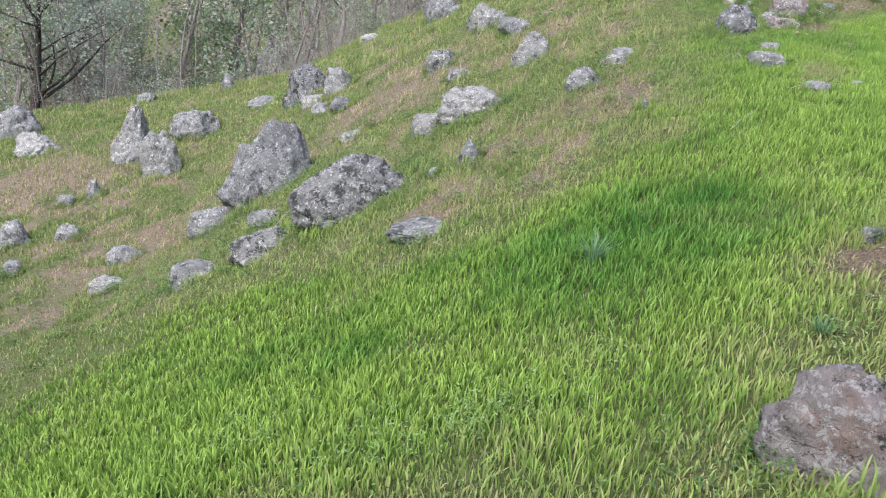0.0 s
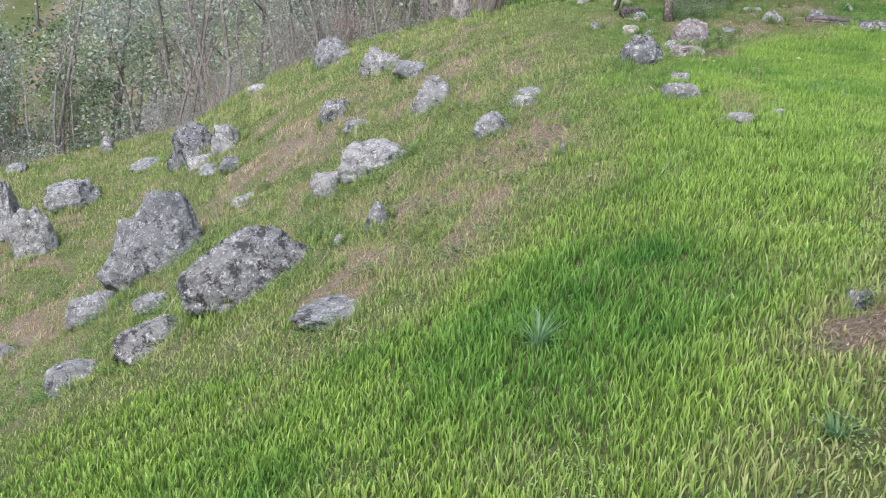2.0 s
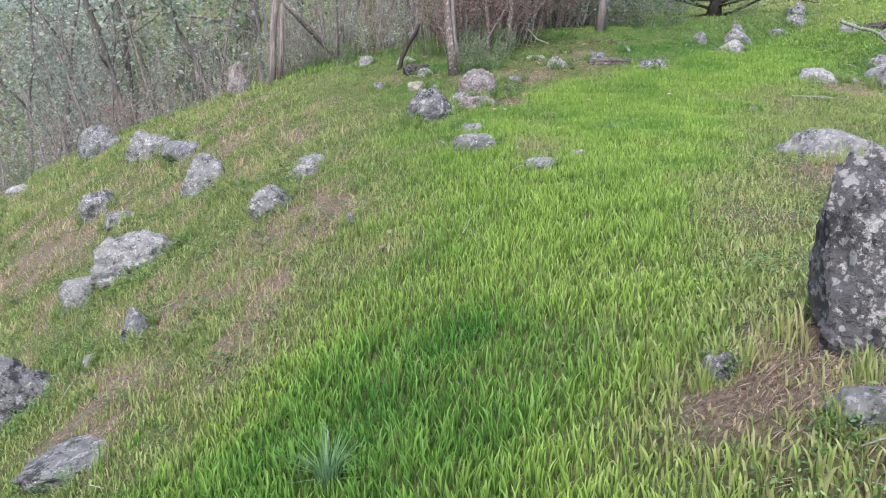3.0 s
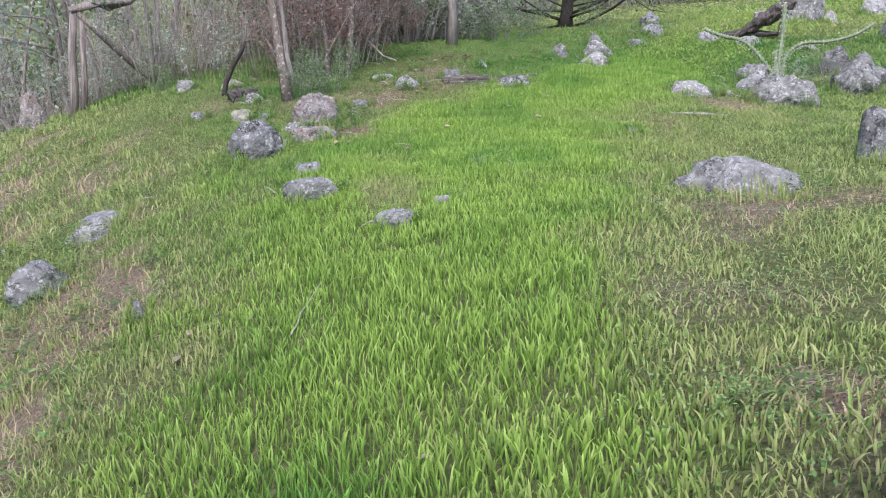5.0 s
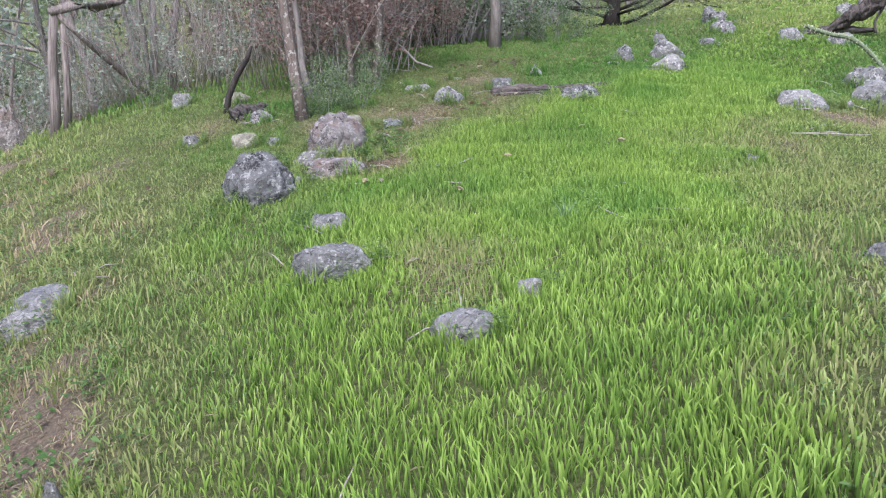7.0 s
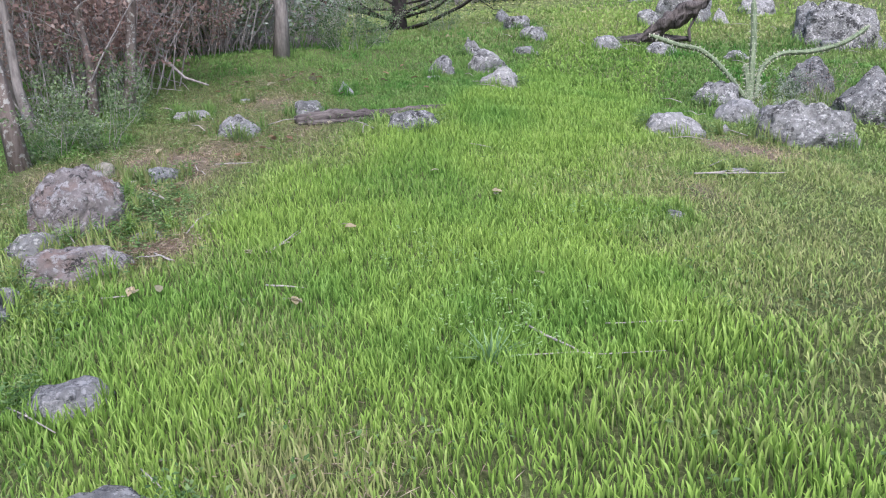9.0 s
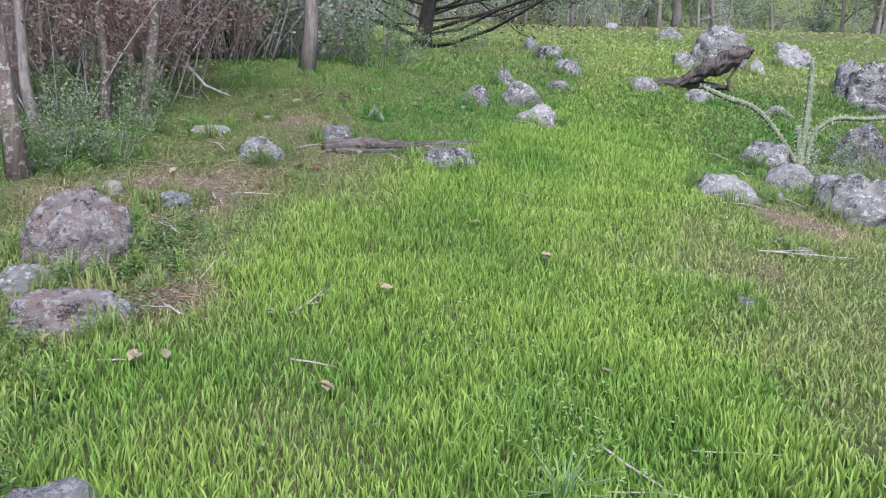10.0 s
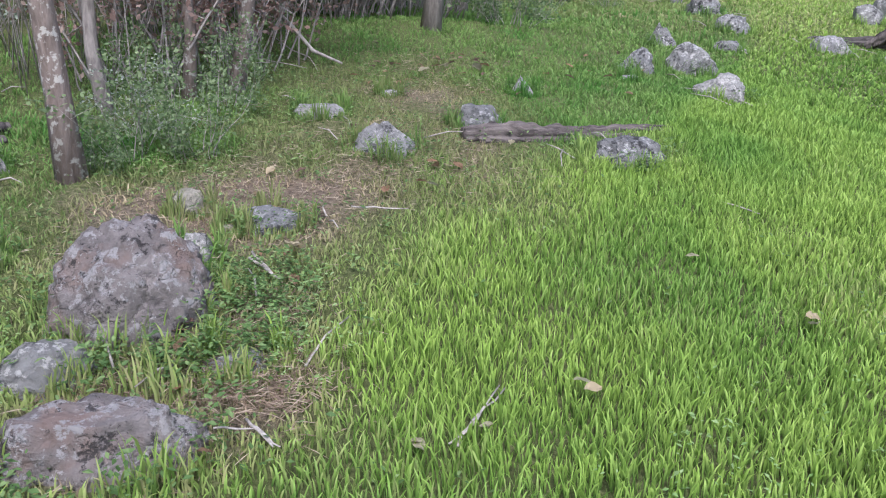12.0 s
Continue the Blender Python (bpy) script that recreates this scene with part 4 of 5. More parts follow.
for i in range(56):
    x = pick.uniform(24, 50)
    plant(pick.choice(["shrub", "pale", "green", "green"]), x, 19 + 0.55 * (50 - x) + pick.uniform(-2, 8), pick.uniform(0.9, 1.7))
for i in range(60):
    g = pick.uniform(0.15, 2.6)
    plant(pick.choice(["green", "leafy"]), 3 + 78 * math.cos(g) * pick.uniform(0.85, 1.15), 8 + 78 * math.sin(g) * pick.uniform(0.85, 1.15), pick.uniform(2.2, 3.4))

# Trees that stand out one by one.
stand(tree("lichen_tree", "leaning trunk with pale lichen blotches at the wood's edge", 101, 5.0, 0.054, BARK_LICHEN, LEAF_GREY, 500, 0.08, 8, 0.4, 4, 0.6, (-0.05, 0.04)), 4.06, 12.12)
stand(tree("lichen_tree", "slim lichened trunk beside a dark stump", 102, 4.6, 0.038, BARK, LEAF_BROWN, 300, 0.045, 8, 0.4, 4, 0.5, (-0.22, 0.12)), 4.44, 12.94)
stand(tree("lichen_tree", "slender brown trunk standing in scrub", 103, 5.0, 0.036, BARK_LICHEN, LEAF_BROWN, 500, 0.045, 8, 0.4, 4, 0.3, (-0.05, 0.0)), 4.83, 12.95)
stand(tree("lichen_tree", "slender brown trunk with red-brown leaves", 104, 5.0, 0.042, BARK_LICHEN, LEAF_BROWN, 700, 0.045, 8, 0.4, 4, 0.3, (0.0, 0.02)), 5.08, 12.98)
stand(tree("grey_tree", "straight grey trunk at the edge of the meadow", 105, 6.0, 0.07, BARK, LEAF_GREY, 900, 0.08, 10, 0.45, 5, 0.4, (0.02, 0.02)), 7.26, 14.2)
stand(tree("dark_tree", "dark wide-spreading tree with low bare branches", 106, 4.4, 0.15, BARK_DARK, LEAF_DARK, 4500, 0.07, 64, 1.5, 10, 0.03, (0.1, 0.0), 0.3, "tree", (-0.12, 0.35), 0.22), 12.5, 18.5)
stand(tree("thorn_tree", "gnarled small tree with bare spreading branches", 107, 4.4, 0.16, BARK_DARK, LEAF_GREY, 900, 0.07, 18, 0.95, 10, 0.2, (-0.2, 0.1), 0.3), -10.9, 21.6)
stand(tree("field_tree", "stout tree with a full green crown beyond the field", 108, 6.0, 0.24, BARK, LEAF_GREEN, 2600, 0.12, 18, 0.7, 6, 0.25, (0, 0), 0.35), 35.5, 28.0)

stump = Shape()
stump.tube([(0, 0, -0.1), (0.06, 0, 0.15), (0.16, 0.02, 0.34), (0.28, 0.03, 0.5), (0.34, 0.03, 0.62)], [0.034, 0.032, 0.03, 0.026, 0.012], 9, 0.16, 31)
ob = new("leaning_stump", stump.mesh("leaning_stump", BARK_DARK, True))
ob.matrix_world = pose(3.62, 13.2, z_at(3.62, 13.2))
tagged(ob, "dark broken stump leaning at the edge of the scrub", "stump")

arch = Shape()
arch.tube([(0.0, 0.0, -0.03), (0.08, 0.05, 0.16), (0.20, 0.04, 0.36), (0.27, -0.08, 0.24), (0.34, -0.22, 0.10), (0.48, -0.33, 0.03)], [0.012, 0.013, 0.014, 0.012, 0.012, 0.007], 6, 0.1, 5)
ob = new("fallen_branch", arch.mesh("fallen_branch", STALK, True))
ob.matrix_world = pose(5.40, 13.5, z_at(5.40, 13.5))
tagged(ob, "bare broken branch arching over the grass", "branch")

# Dead stalks standing in the scrub.
stalks = Shape()
pick2 = random.Random(21)
for i in range(1500):
    x = pick2.uniform(-5, 6.5)
    y = wood_edge(x) + 0.3 + 6 * pick2.random() ** 1.4
    pts, rad = bough(pick2, (x, y, z_at(x, y) - 0.02), (pick2.gauss(0, 0.22), pick2.gauss(0, 0.22), 1), pick2.uniform(0.5, 2.3), pick2.uniform(0.003, 0.006), 4, 0.05, 0.02)
    stalks.tube(pts, [max(q, 0.003) for q in rad], 3)
tagged(new("dry_stalks", stalks.mesh("dry_stalks", STALK, True)), "thicket of thin dry pale stalks behind the fence", "undergrowth", kind="stuff")

# ---------- fence ----------


def fence():
    root = new("fence")
    root.matrix_world = pose(2.26, 15.9, z_at(2.26, 15.9), 0, 6, 0)
    post = Shape()
    post.tube([(0, 0, -0.2), (0.01, 0, 0.4), (-0.01, 0.01, 0.9), (0.02, 0, 1.42)], [0.065, 0.06, 0.055, 0.045], 8, 0.12, 3)
    part("post", post, DEADWOOD, root, "split grey wooden post")
    twin = Shape()
    twin.tube([(0.12, 0.03, -0.2), (0.14, 0.03, 0.5), (0.11, 0.02, 1.3)], [0.05, 0.045, 0.035], 8, 0.12, 4)
    part("post", twin, DEADWOOD, root, "split grey wooden post")
    slim = Shape()
    slim.tube([(1.18, 0.45, -0.2), (1.2, 0.45, 0.9), (1.16, 0.42, 2.4)], [0.05, 0.045, 0.03], 7, 0.1, 5)
    part("post", slim, BARK, root, "slim brown post")
    rail = Shape()
    rail.tube([(-0.03, -0.02, 1.40), (0.2, 0, 1.5), (0.48, 0.1, 1.52), (0.75, 0.2, 1.62), (0.98, 0.3, 1.82), (1.18, 0.4, 1.92)], [0.05, 0.06, 0.06, 0.05, 0.045, 0.035], 8, 0.14, 6)
    part("rail", rail, DEADWOOD, root, "crooked weathered top rail")
    brace = Shape()
    brace.tube([(0.06, -0.03, 1.38), (0.45, 0.1, 1.05), (0.95, 0.3, 0.66), (1.25, 0.45, 0.45)], [0.035, 0.045, 0.045, 0.03], 7, 0.14, 7)
    part("brace", brace, DEADWOOD, root, "slanting fallen brace")
    return tagged(root, "rough fence of weathered posts with a crooked rail", "fence")


fence()


boulder("orange", "slab", 1.80, 16.3, 0.40, 0.24, 0.46, 12, 205)


def log(name, x, y, length, r, turn, seed, label, mat):
    """A fallen trunk, split and fluted along its length, lying along the ground."""
    rnd = random.Random(seed)
    s = Shape()
    wx, wy = math.cos(radians(turn)), math.sin(radians(turn))
    ends = [Vector((x + wx * f * length, y + wy * f * length, z_at(x + wx * f * length, y + wy * f * length))) for f in (-0.5, 0.5)]
    for b, (side, up, rr, a, e) in enumerate(((0.0, 0.0, r, 0.0, 0.62), (r * 1.0, 0.01, r * 0.62, 0.1, 1.0), (-r * 0.9, -0.01, r * 0.5, 0.05, 0.75), (r * 0.2, r * 0.7, r * 0.4, 0.02, 0.55))):
        pts, rad = [], []
        for i in range(12):
            f = a + (e - a) * i / 11
            pts.append((side + rnd.gauss(0, 0.004), up + rr * 0.6 + 0.008 * math.sin(9 * f + b), (f - 0.5) * length))
            rad.append(rr * (0.7 + 0.4 * math.sin(3.1 * min(i / 11 + 0.12, 1))) * rnd.uniform(0.88, 1.1))
        s.rough_tube(pts, rad, 16, 0.5, seed + b)
    ob = new(name, s.mesh(name, mat, True))
    axis = (ends[1] - ends[0]).normalized()
    up_ = Vector((0, 0, 1))
    out = up_.cross(axis).normalized()
    up_ = axis.cross(out)
    m = Matrix((out, up_, axis)).transposed().to_4x4()
    m.translation = (ends[0] + ends[1]) / 2
    ob.matrix_world = m
    return tagged(ob, label, "log")


log("fallen_log", 6.47, 11.70, 1.36, 0.045, -12.5, 4, "split weathered grey log lying on the meadow", LOGWOOD)
log("rotten_stump", 3.79, 12.76, 0.45, 0.07, 20, 6, "rotten brown stump lying under the trees", DRIFT)


def deadfall(x, y, turn):
    """A charred trunk propped on stones, one end raised on a crooked leg."""
    root = new("fallen_tree")
    root.matrix_world = pose(x, y, z_at(x, y), 0, 0, turn)
    a = Shape()
    a.rough_tube([(0.02, 0, 0.02), (0.15, 0, 0.10), (0.32, 0.02, 0.19), (0.5, 0.0, 0.28), (0.68, 0.02, 0.37), (0.82, 0, 0.45), (0.92, 0, 0.51)], [0.025, 0.05, 0.085, 0.10, 0.095, 0.06, 0.02], 20, 0.75, 8)
    part("trunk", a, LOGWOOD, root, "pitted grey-brown trunk with flared end")
    b = Shape()
    b.rough_tube([(0.80, 0, 0.44), (0.74, 0.02, 0.29), (0.66, 0.03, 0.14), (0.67, 0.03, -0.05)], [0.03, 0.022, 0.018, 0.02], 8, 0.4, 9)
    part("branch", b, LOGWOOD, root)
    c = Shape()
    c.rough_tube([(-0.8, 0.1, 0.02), (-0.5, 0.1, 0.05), (-0.2, 0.12, 0.06), (0.1, 0.08, 0.06), (0.4, 0.05, 0.04), (0.75, 0.1, 0.03)], [0.03, 0.06, 0.055, 0.06, 0.05, 0.02], 14, 0.6, 10)
    part("branch", c, DRIFT, root, "charred black branch on the ground")
    return tagged(root, "charred fallen trunk propped up among grey stones", "fallen tree")


deadfall(11.77, 13.08, -58)


def cactus_arm(root, path, r, name="arm"):
    """A ribbed stem with rows of spines along its ribs."""
    s, sp = Shape(), Shape()
    pts = [Vector(p) for p in path]
    fine = []
    for i in range(len(pts) - 1):
        for k in range(6):
            f = k / 6
            p0, p1, p2, p3 = pts[max(i - 1, 0)], pts[i], pts[i + 1], pts[min(i + 2, len(pts) - 1)]
            fine.append(0.5 * ((2 * p1) + (p2 - p0) * f + (2 * p0 - 5 * p1 + 4 * p2 - p3) * f * f + (3 * p1 - p0 - 3 * p2 + p3) * f**3))
    fine.append(pts[-1])
    n_ = len(fine)
    start, ribs = 0, 7
    for i, p in enumerate(fine):
        along = (fine[min(i + 1, n_ - 1)] - fine[max(i - 1, 0)]).normalized()
        a = along.orthogonal().normalized() if abs(along.z) > 0.99 else along.cross(Vector((0, 0, 1))).normalized()
        b = along.cross(a)
        rr = r * (0.3 if i == n_ - 1 else 0.8 if i == n_ - 2 else 1.0)
        for k in range(ribs * 2):
            g = math.pi * k / ribs
            q = rr * (1.0 if k % 2 == 0 else 0.68)
            c = p + a * math.cos(g) * q + b * math.sin(g) * q
            s.v.append(tuple(c))
            if k % 2 == 0:
                for _ in range(2):
                    out = (c - p).normalized() + Vector((random.gauss(0, 0.5), random.gauss(0, 0.5), random.gauss(0, 0.5)))
                    m = len(sp.v)
                    e = c + out.normalized() * 0.022
                    t = along * 0.003
                    sp.v += [tuple(c - t), tuple(c + t), tuple(e)]
                    sp.f.append((m, m + 1, m + 2))
    for i in range(n_ - 1):
        for k in range(ribs * 2):
            m = i * ribs * 2
            s.f.append((m + k, m + (k + 1) % (ribs * 2), m + ribs * 2 + (k + 1) % (ribs * 2), m + ribs * 2 + k))
    s.f.append(tuple((n_ - 1) * ribs * 2 + k for k in range(ribs * 2)))
    arm = part(name, s, CACTUS, root)
    part("spine_row", sp, SPINE, arm, "pale cactus spines", False)["kind"] = "stuff"


cactus = new("cactus")
cactus.matrix_world = pose(9.67, 10.48, 1.03)
cactus_arm(cactus, [(0.01, -0.01, -0.00), (0.07, 0.01, 0.26), (0.16, 0.04, 0.59), (0.23, 0.08, 0.93)], 0.028, "stem")
cactus_arm(cactus, [(-0.00, 0.03, 0.07), (-0.08, 0.18, 0.31), (-0.19, 0.34, 0.50), (-0.33, 0.51, 0.57), (-0.49, 0.69, 0.67)], 0.022)
cactus_arm(cactus, [(0.06, -0.04, 0.07), (0.14, -0.04, 0.30), (0.29, -0.14, 0.43), (0.50, -0.34, 0.44), (0.72, -0.53, 0.50), (0.90, -0.67, 0.63)], 0.022)
cactus_arm(cactus, [(-0.01, 0.01, 0.00), (0.03, 0.02, 0.17), (0.06, 0.06, 0.36)], 0.025)
tagged(cactus, "ribbed green cactus with drooping arms between stones", "cactus")

# ---------- fallen leaves, sticks, weeds ----------
litter_rnd = random.Random(77)


def fallen_leaf(x, y, size, seed, mat=None, label="curled dry leaf, straw-coloured, lying on grass"):
    rnd = random.Random(seed)
    size *= 0.7
    bm = bmesh.new()
    g = rnd.uniform(0, 6.28)
    pts = []
    for i in range(7):
        f = i / 6
        wd = size * 0.30 * math.sin(math.pi * min(f * 0.95 + 0.03, 1)) ** 0.8
        lift = 0.09 * size * math.sin(3.0 * f + rnd.uniform(-0.4, 0.4))
        pts.append([bm.verts.new(((f - 0.5) * size, sgn * wd, lift + abs(sgn) * size * rnd.uniform(0.02, 0.14))) for sgn in (-1, 0, 1)])
    for a, b in zip(pts, pts[1:]):
        for k in range(2):
            bm.faces.new((a[k], b[k], b[k + 1], a[k + 1]))
    bmesh.ops.solidify(bm, geom=bm.faces[:], thickness=0.002)
    me = bpy.data.meshes.new("fallen_leaf")
    bm.to_mesh(me)
    bm.free()
    me.materials.append(mat or LEAF_STRAW)
    ob = new("fallen_leaf", me)
    ob.matrix_world = pose(x, y, z_at(x, y) + 0.045 * (1 - float(dryness(x, y))) + 0.012, rnd.uniform(-25, 25), rnd.uniform(-25, 25), math.degrees(g))
    return tagged(ob, label, "leaf", "fallen leaves")


def stick(x0, y0, x1, y1, r, seed, label="thin dry stick lying in the grass", up=0.04, mat=None):
    rnd = random.Random(seed)
    s = Shape()
    pts = []
    span = math.hypot(x1 - x0, y1 - y0)
    for i in range(6):
        f = i / 5
        px, py = x0 + (x1 - x0) * f + rnd.gauss(0, 0.02) * span, y0 + (y1 - y0) * f + rnd.gauss(0, 0.02) * span
        pts.append((px, py, z_at(px, py) + up))
    s.tube(pts, [0.6 * r * q for q in (0.9, 1, 1, 0.9, 0.75, 0.5)], 6, 0.05, seed)
    return tagged(new("stick", s.mesh("stick", mat or STALK, True)), label, "stick", "fallen sticks")


fallen_leaf(1.71, 6.96, 0.09, 1)
fallen_leaf(2.57, 6.88, 0.06, 2)
fallen_leaf(2.04, 12.92, 0.12, 3)
fallen_leaf(4.26, 9.98, 0.07, 4)
fallen_leaf(3.70, 9.92, 0.08, 5)
fallen_leaf(4.11, 9.42, 0.1, 6)
fallen_leaf(4.79, 9.99, 0.07, 7)
fallen_leaf(5.02, 9.00, 0.08, 8)
fallen_leaf(5.77, 9.92, 0.1, 9)
fallen_leaf(4.74, 11.77, 0.08, 10)
fallen_leaf(5.06, 11.52, 0.08, 11)
fallen_leaf(5.26, 11.34, 0.08, 12)
fallen_leaf(4.49, 11.08, 0.12, 13)
fallen_leaf(4.50, 11.05, 0.12, 14)
fallen_leaf(4.79, 9.95, 0.08, 15)
fallen_leaf(5.76, 10.40, 0.07, 16)
fallen_leaf(4.26, 9.99, 0.06, 17)
fallen_leaf(3.71, 9.91, 0.08, 18)
fallen_leaf(4.11, 9.42, 0.08, 19)
fallen_leaf(2.14, 5.39, 0.07, 20)
fallen_leaf(1.81, 7.15, 0.07, 21)
fallen_leaf(3.31, 8.42, 0.1, 22)
fallen_leaf(4.44, 9.96, 0.05, 23)
fallen_leaf(3.79, 9.87, 0.08, 24)
fallen_leaf(1.71, 6.97, 0.06, 25)
fallen_leaf(2.03, 13.06, 0.2, 26)
fallen_leaf(5.73, 9.89, 0.08, 27)
fallen_leaf(5.95, 11.65, 0.08, 28)
fallen_leaf(6.49, 12.96, 0.14, 29)
fallen_leaf(6.68, 12.86, 0.14, 30)
fallen_leaf(6.30, 12.90, 0.12, 31)
fallen_leaf(3.32, 13.28, 0.1, 32)
for i, (cx, cy, reach, count) in enumerate(((6.55, 12.95, 0.45, 26), (6.15, 13.0, 0.3, 10), (4.9, 11.6, 0.5, 12), (4.15, 10.95, 0.3, 10), (2.04, 12.9, 0.18, 12), (1.5, 11.5, 0.9, 10), (7.6, 12.6, 0.5, 8), (4.0, 10.45, 0.2, 8), (0.4, 8.3, 0.8, 12), (-1.0, 11.5, 1.2, 12))):
    for j in range(count):
        fallen_leaf(cx + litter_rnd.gauss(0, reach * 0.6), cy + litter_rnd.gauss(0, reach * 0.6), litter_rnd.uniform(0.05, 0.09), 100 + 40 * i + j, litter_rnd.choice([LEAF_BROWN, LEAF_TAN, LEAF_TAN]), "crumpled brown leaf lying in short grass")
stick(2.13, 6.63, 2.47, 7.09, 0.006, 1)
stick(4.33, 9.95, 4.60, 10.10, 0.006, 2)
stick(3.61, 9.98, 3.70, 9.92, 0.005, 3)
stick(4.13, 9.65, 4.23, 9.53, 0.006, 4)
stick(4.34, 8.71, 4.28, 8.54, 0.006, 5)
stick(4.37, 8.59, 4.77, 8.23, 0.004, 6)
stick(6.99, 9.44, 7.32, 9.28, 0.008, 7)
stick(6.99, 9.42, 7.46, 9.10, 0.008, 8)
stick(3.97, 10.25, 3.99, 10.14, 0.006, 9)
stick(4.33, 11.06, 4.35, 10.87, 0.008, 10)
stick(4.34, 9.96, 4.60, 10.08, 0.006, 11)
stick(6.39, 10.73, 6.44, 10.58, 0.005, 12)
stick(3.97, 10.27, 3.98, 10.15, 0.007, 13)
stick(4.35, 11.09, 4.35, 10.91, 0.008, 14)
stick(4.82, 8.53, 5.07, 8.34, 0.004, 15)
stick(4.61, 8.71, 4.55, 8.42, 0.008, 16)
stick(1.00, 5.33, 0.92, 4.80, 0.005, 17)
stick(-1.84, 8.49, -1.72, 9.06, 0.01, 18)
stick(5.45, 13.55, 5.64, 13.16, 0.006, 19)
stick(5.79, 13.95, 5.72, 13.07, 0.006, 20)
stick(4.84, 11.28, 5.03, 11.18, 0.006, 21)
stick(3.89, 10.28, 3.97, 10.23, 0.005, 22)

def tuft(x, y, tall, seed):
    """A clump of broad bluish blades."""
    rnd = random.Random(seed)
    s = Shape()
    for i in range(60):
        g, ln, wd = rnd.uniform(0, 6.28), tall * rnd.uniform(0.6, 1.1), rnd.uniform(0.003, 0.0055)
        c, q, out = math.cos(g), math.sin(g), rnd.uniform(0.25, 1.25)
        m = len(s.v)
        for f, k in ((0, 1), (0.5, 0.9), (1.0, 0.08)):
            r_, z_ = ln * out * f * f * 0.8 + 0.02, ln * f * (1 - 0.35 * out * f)
            for sg in (-1, 1):
                s.v.append((c * r_ - q * wd * k * sg, q * r_ + c * wd * k * sg, z_))
        s.f += [(m, m + 1, m + 3, m + 2), (m + 2, m + 3, m + 5, m + 4)]
    ob = new("grass_tuft", s.mesh("grass_tuft", TUFT))
    ob.matrix_world = pose(x, y, z_at(x, y) - 0.005)
    return tagged(ob, "tuft of broad blue-green blades in the grass", "grass tuft")


tuft(0.92, 4.86, 0.26, 1)
tuft(4.31, 8.61, 0.16, 2)
tuft(1.67, 3.37, 0.12, 3)

# Low weeds and clover between the blades.
weeds = Shape()
wr = random.Random(15)
for i in range(15000):
    x, y = wr.uniform(-3.5, 8.5), wr.uniform(1.0, 13.5)
    d = float(dryness(x, y))
    if wr.random() < 0.25 + 0.6 * d * (1.15 - d) * 2 - (0.3 if d < 0.15 else 0):
        for k in range(wr.randint(4, 9)):
            weeds.flat_leaf((x + wr.gauss(0, 0.035), y + wr.gauss(0, 0.035), z_at(x, y) + wr.uniform(0.01, 0.07)), wr.uniform(0.012, 0.032), wr)
for px, py, pw, pd in PLACED:
    spots = [wr.uniform(0, 6.28) for _ in range(wr.randint(3, 5))]
    for i in range(int(110 * min(pw, 0.5) + 10)):
        g = wr.choice(spots) + wr.gauss(0, 0.22)
        x, y = px + math.cos(g) * pw * wr.uniform(0.48, 0.72), py + math.sin(g) * pw * wr.uniform(0.40, 0.62)
        for k in range(wr.randint(5, 10)):
            weeds.flat_leaf((x + wr.gauss(0, 0.03), y + wr.gauss(0, 0.03), z_at(x, y) + wr.uniform(0.0, 0.06 + 0.17 * min(pw, 0.5))), wr.uniform(0.012, 0.024) * (1 + 0.5 * pw), wr)
for i in range(2000):
    x, y = wr.uniform(-8.5, 2.0), wr.uniform(6.0, 19)
    if float(shortness(x, y)) > 0.4:
        for k in range(12):
            weeds.flat_leaf((x + wr.gauss(0, 0.07), y + wr.gauss(0, 0.07), z_at(x, y) + wr.uniform(0.01, 0.11)), wr.uniform(0.025, 0.055), wr)
for i in range(2700):
    x, y = wr.uniform(-4.0, 2.5), wr.uniform(3.8, 10.5)
    if float(shortness(x, y)) > 0.6 and float(mottle(np.float64(x + 3.0), np.float64(y))) > 0.02:
        for k in range(wr.randint(8, 20)):
            weeds.flat_leaf((x + wr.gauss(0, 0.05), y + wr.gauss(0, 0.05), z_at(x, y) + wr.uniform(0.01, 0.09)), wr.uniform(0.02, 0.042), wr)
for cx, cy, reach, count in ((4.25, 10.75, 0.14, 60), (4.32, 10.95, 0.12, 45), (4.05, 10.55, 0.10, 40), (3.40, 11.05, 0.14, 50), (3.45, 10.75, 0.08, 25), (3.9, 10.6, 0.08, 30), (2.95, 4.75, 0.16, 40), (4.6, 6.6, 0.3, 60), (-1.4, 8.0, 0.2, 40), (-1.7, 10.2, 0.25, 50), (-2.9, 8.4, 0.3, 60), (-0.5, 7.7, 0.15, 40), (0.5, 9.3, 0.2, 40), (1.5, 8.9, 0.18, 40), (-5.4, 14.4, 0.35, 60), (2.75, 10.1, 0.2, 50), (3.4, 10.0, 0.15, 40)):
    for i in range(count):
        x, y = cx + wr.gauss(0, reach * 0.7), cy + wr.gauss(0, reach * 0.7)
        tall_ = wr.uniform(0.04, 0.13)
        for k in range(9):
            weeds.flat_leaf((x + wr.gauss(0, 0.015), y + wr.gauss(0, 0.015), z_at(x, y) + tall_ * wr.uniform(0.2, 1.0)), wr.uniform(0.014, 0.030), wr)
tagged(new("weeds", weeds.mesh("weeds", WEED)), "low clover and small broad-leaved weeds in the meadow", "weeds", kind="stuff")
clover = Shape()
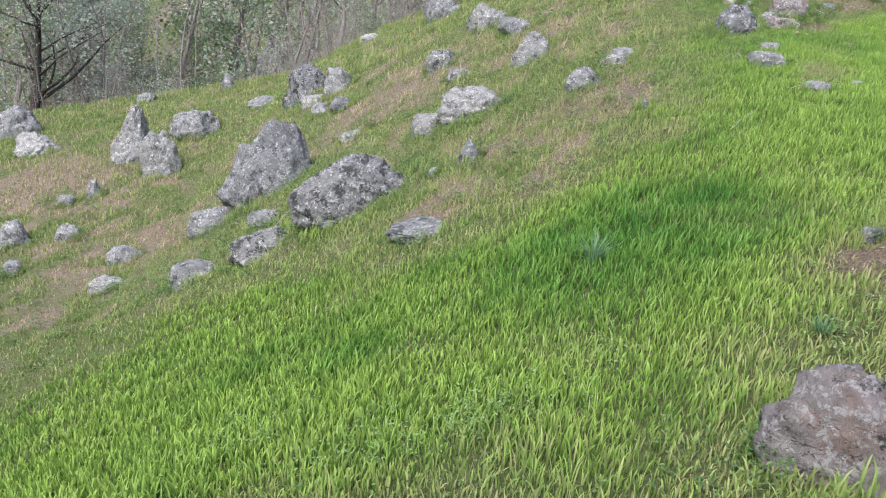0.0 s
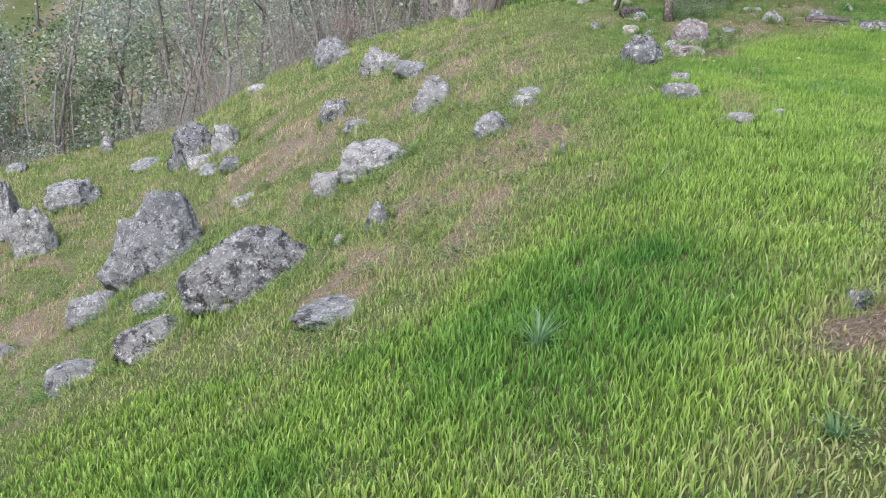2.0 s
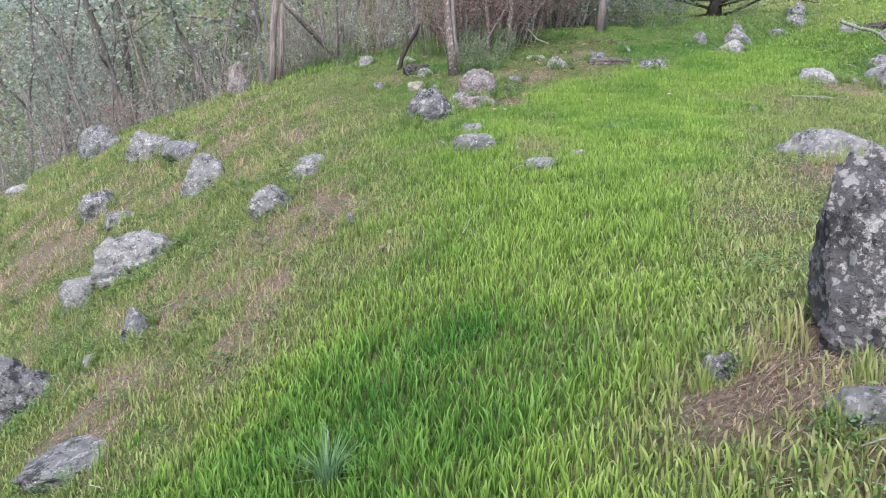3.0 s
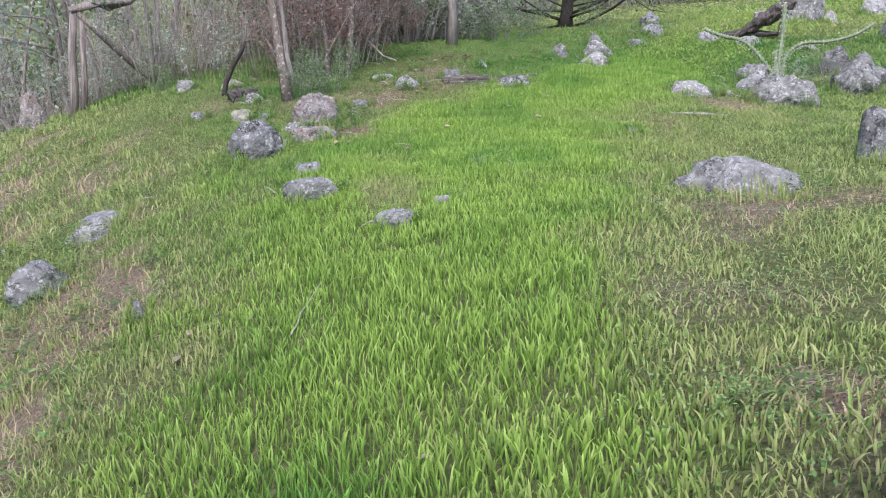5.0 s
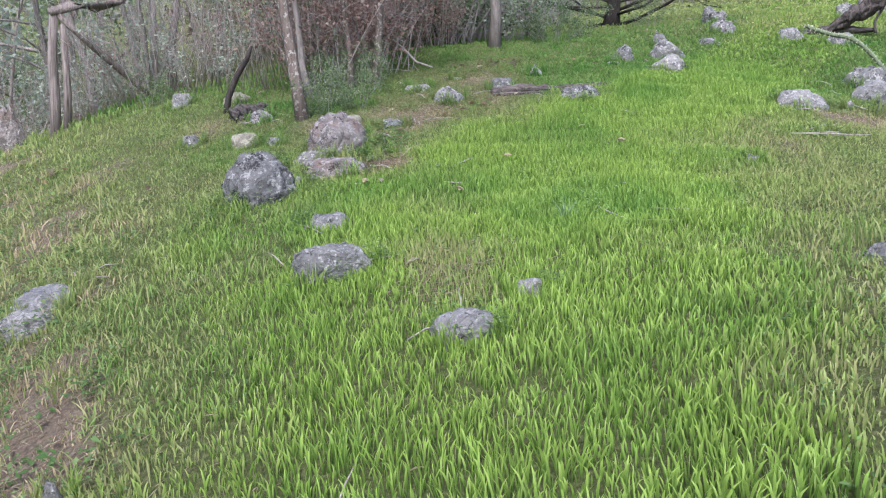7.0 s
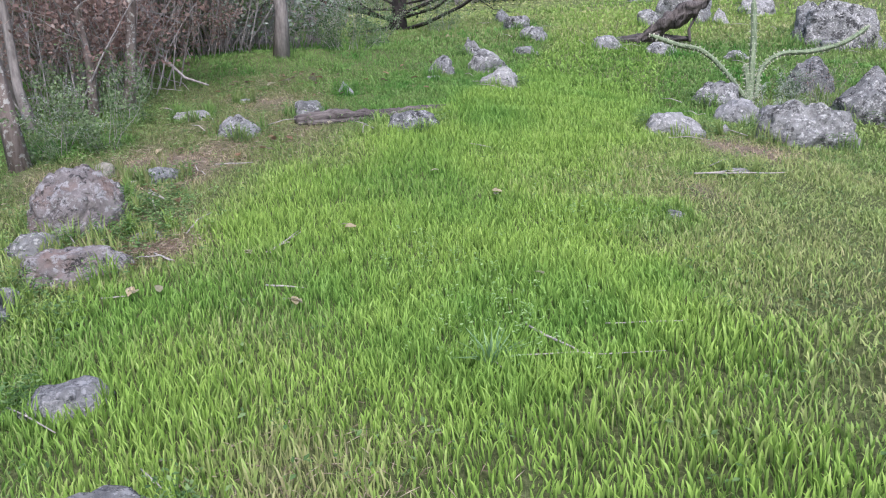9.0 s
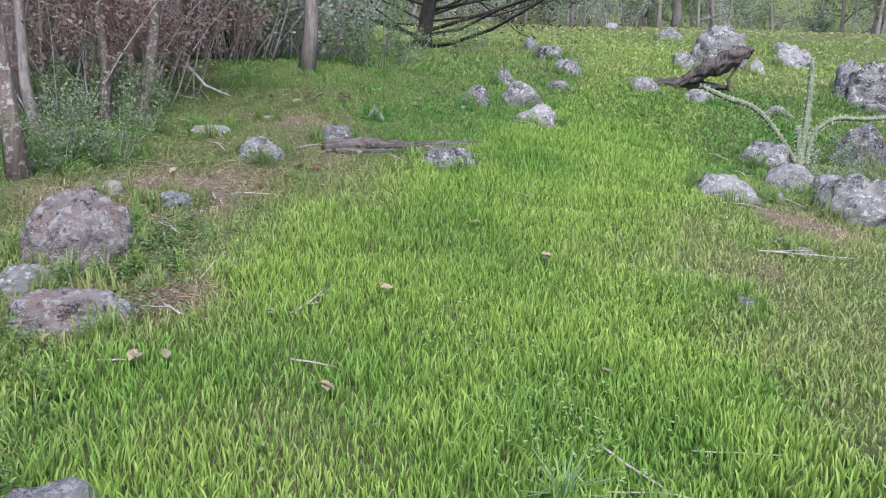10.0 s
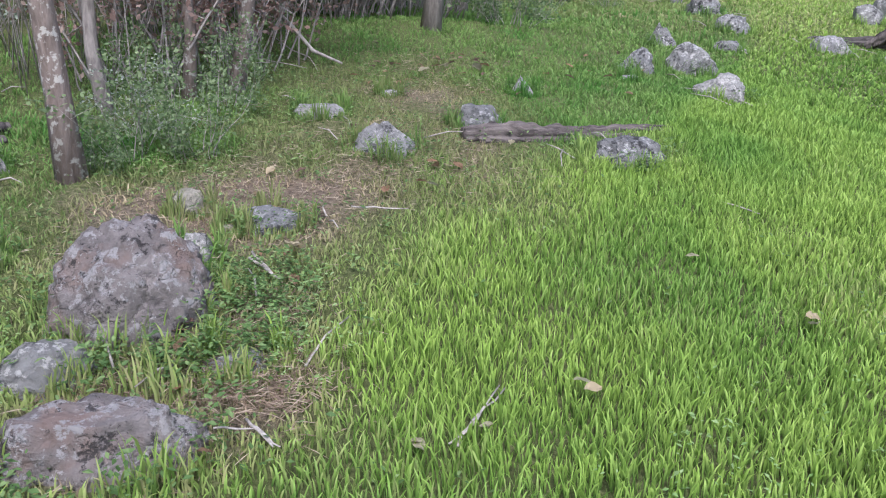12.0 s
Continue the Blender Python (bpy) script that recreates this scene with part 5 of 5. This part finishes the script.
for cx, cy, reach, count in ((0.30, 3.25, 0.28, 90), (-0.25, 3.15, 0.3, 70), (-0.9, 3.7, 0.35, 50), (0.8, 3.6, 0.2, 30), (1.75, 3.3, 0.2, 40), (2.1, 3.2, 0.2, 30), (2.9, 5.0, 0.3, 40), (4.55, 8.75, 0.25, 50), (4.9, 9.4, 0.3, 40), (5.9, 9.3, 0.35, 60), (3.6, 5.6, 0.4, 60), (4.3, 10.9, 0.25, 50), (4.2, 10.6, 0.2, 40), (3.4, 10.9, 0.3, 60), (4.6, 12.0, 0.35, 80), (5.2, 12.6, 0.4, 60)):
    for i in range(count):
        x, y = cx + wr.gauss(0, reach * 0.6), cy + wr.gauss(0, reach * 0.6)
        for k in range(7):
            clover.flat_leaf((x + wr.gauss(0, 0.012), y + wr.gauss(0, 0.012), z_at(x, y) + wr.uniform(0.03, 0.095) * (1.3 - float(shortness(x, y)))), wr.uniform(0.010, 0.022), wr)
tagged(new("clover", clover.mesh("clover", PALE_WEED)), "patches of pale green clover and feathery weeds", "weeds", kind="stuff")
spot = np.array([wr.randrange(len(PLACED)) for i in range(60000)])
ring = np.array(PLACED)[spot]
ga, gr = rng.uniform(0, 2 * np.pi, len(spot)), rng.uniform(0.44, 0.70, len(spot))
x, y = ring[:, 0] + np.cos(ga) * ring[:, 2] * gr, ring[:, 1] + np.sin(ga) * ring[:, 2] * gr * 0.9
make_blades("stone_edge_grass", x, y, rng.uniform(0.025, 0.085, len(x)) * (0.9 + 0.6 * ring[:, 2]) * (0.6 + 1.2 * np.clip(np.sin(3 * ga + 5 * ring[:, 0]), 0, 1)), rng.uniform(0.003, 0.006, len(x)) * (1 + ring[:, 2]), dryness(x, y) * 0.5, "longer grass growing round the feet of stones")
twigs = Shape()
for i in range(170):
    px, py, pw, pd = wr.choice(PLACED)
    if pw < 0.2:
        continue
    g, a, ln = wr.uniform(0, 6.28), wr.uniform(0, 6.28), wr.uniform(0.08, 0.30)
    x, y = px + math.cos(g) * pw * wr.uniform(0.6, 0.9), py + math.sin(g) * pw * wr.uniform(0.6, 0.9)
    x2, y2 = x + ln * math.cos(a), y + ln * math.sin(a)
    twigs.tube([(x, y, z_at(x, y) + 0.03), ((x + x2) / 2 + wr.gauss(0, 0.01), (y + y2) / 2, (z_at(x, y) + z_at(x2, y2)) / 2 + 0.05), (x2, y2, z_at(x2, y2) + 0.04)], [0.004, 0.0035, 0.002], 4)
tagged(new("dead_twigs", twigs.mesh("dead_twigs", STALK, True)), "broken dry twigs caught in grass around stones", "twigs", kind="stuff")
# Straw and broken twigs on the bare patches.
litter = Shape()
for i in range(20000):
    px, py, pr, pk = wr.choice(PATCHES if i % 4 else PATCHES[8:10] + PATCHES[19:25])
    x, y = px + wr.gauss(0, pr * 0.6), py + wr.gauss(0, pr * 0.6)
    g, ln = wr.uniform(0, 6.28), wr.uniform(0.02, 0.08)
    z = z_at(x, y) + wr.uniform(0.004, 0.03)
    m, c, q = len(litter.v), math.cos(g), math.sin(g)
    z2 = z_at(x + c * ln, y + q * ln) + wr.uniform(0.004, 0.035)
    litter.v += [(x, y, z), (x + c * ln, y + q * ln, z2), (x + c * ln * 0.5 - q * 0.002, y + q * ln * 0.5 + c * 0.002, 0.5 * (z + z2) + 0.002)]
    litter.f.append((m, m + 1, m + 2))
tagged(new("straw_litter", litter.mesh("straw_litter", STRAW)), "dry straw and broken stems scattered on bare earth", "litter", kind="stuff")
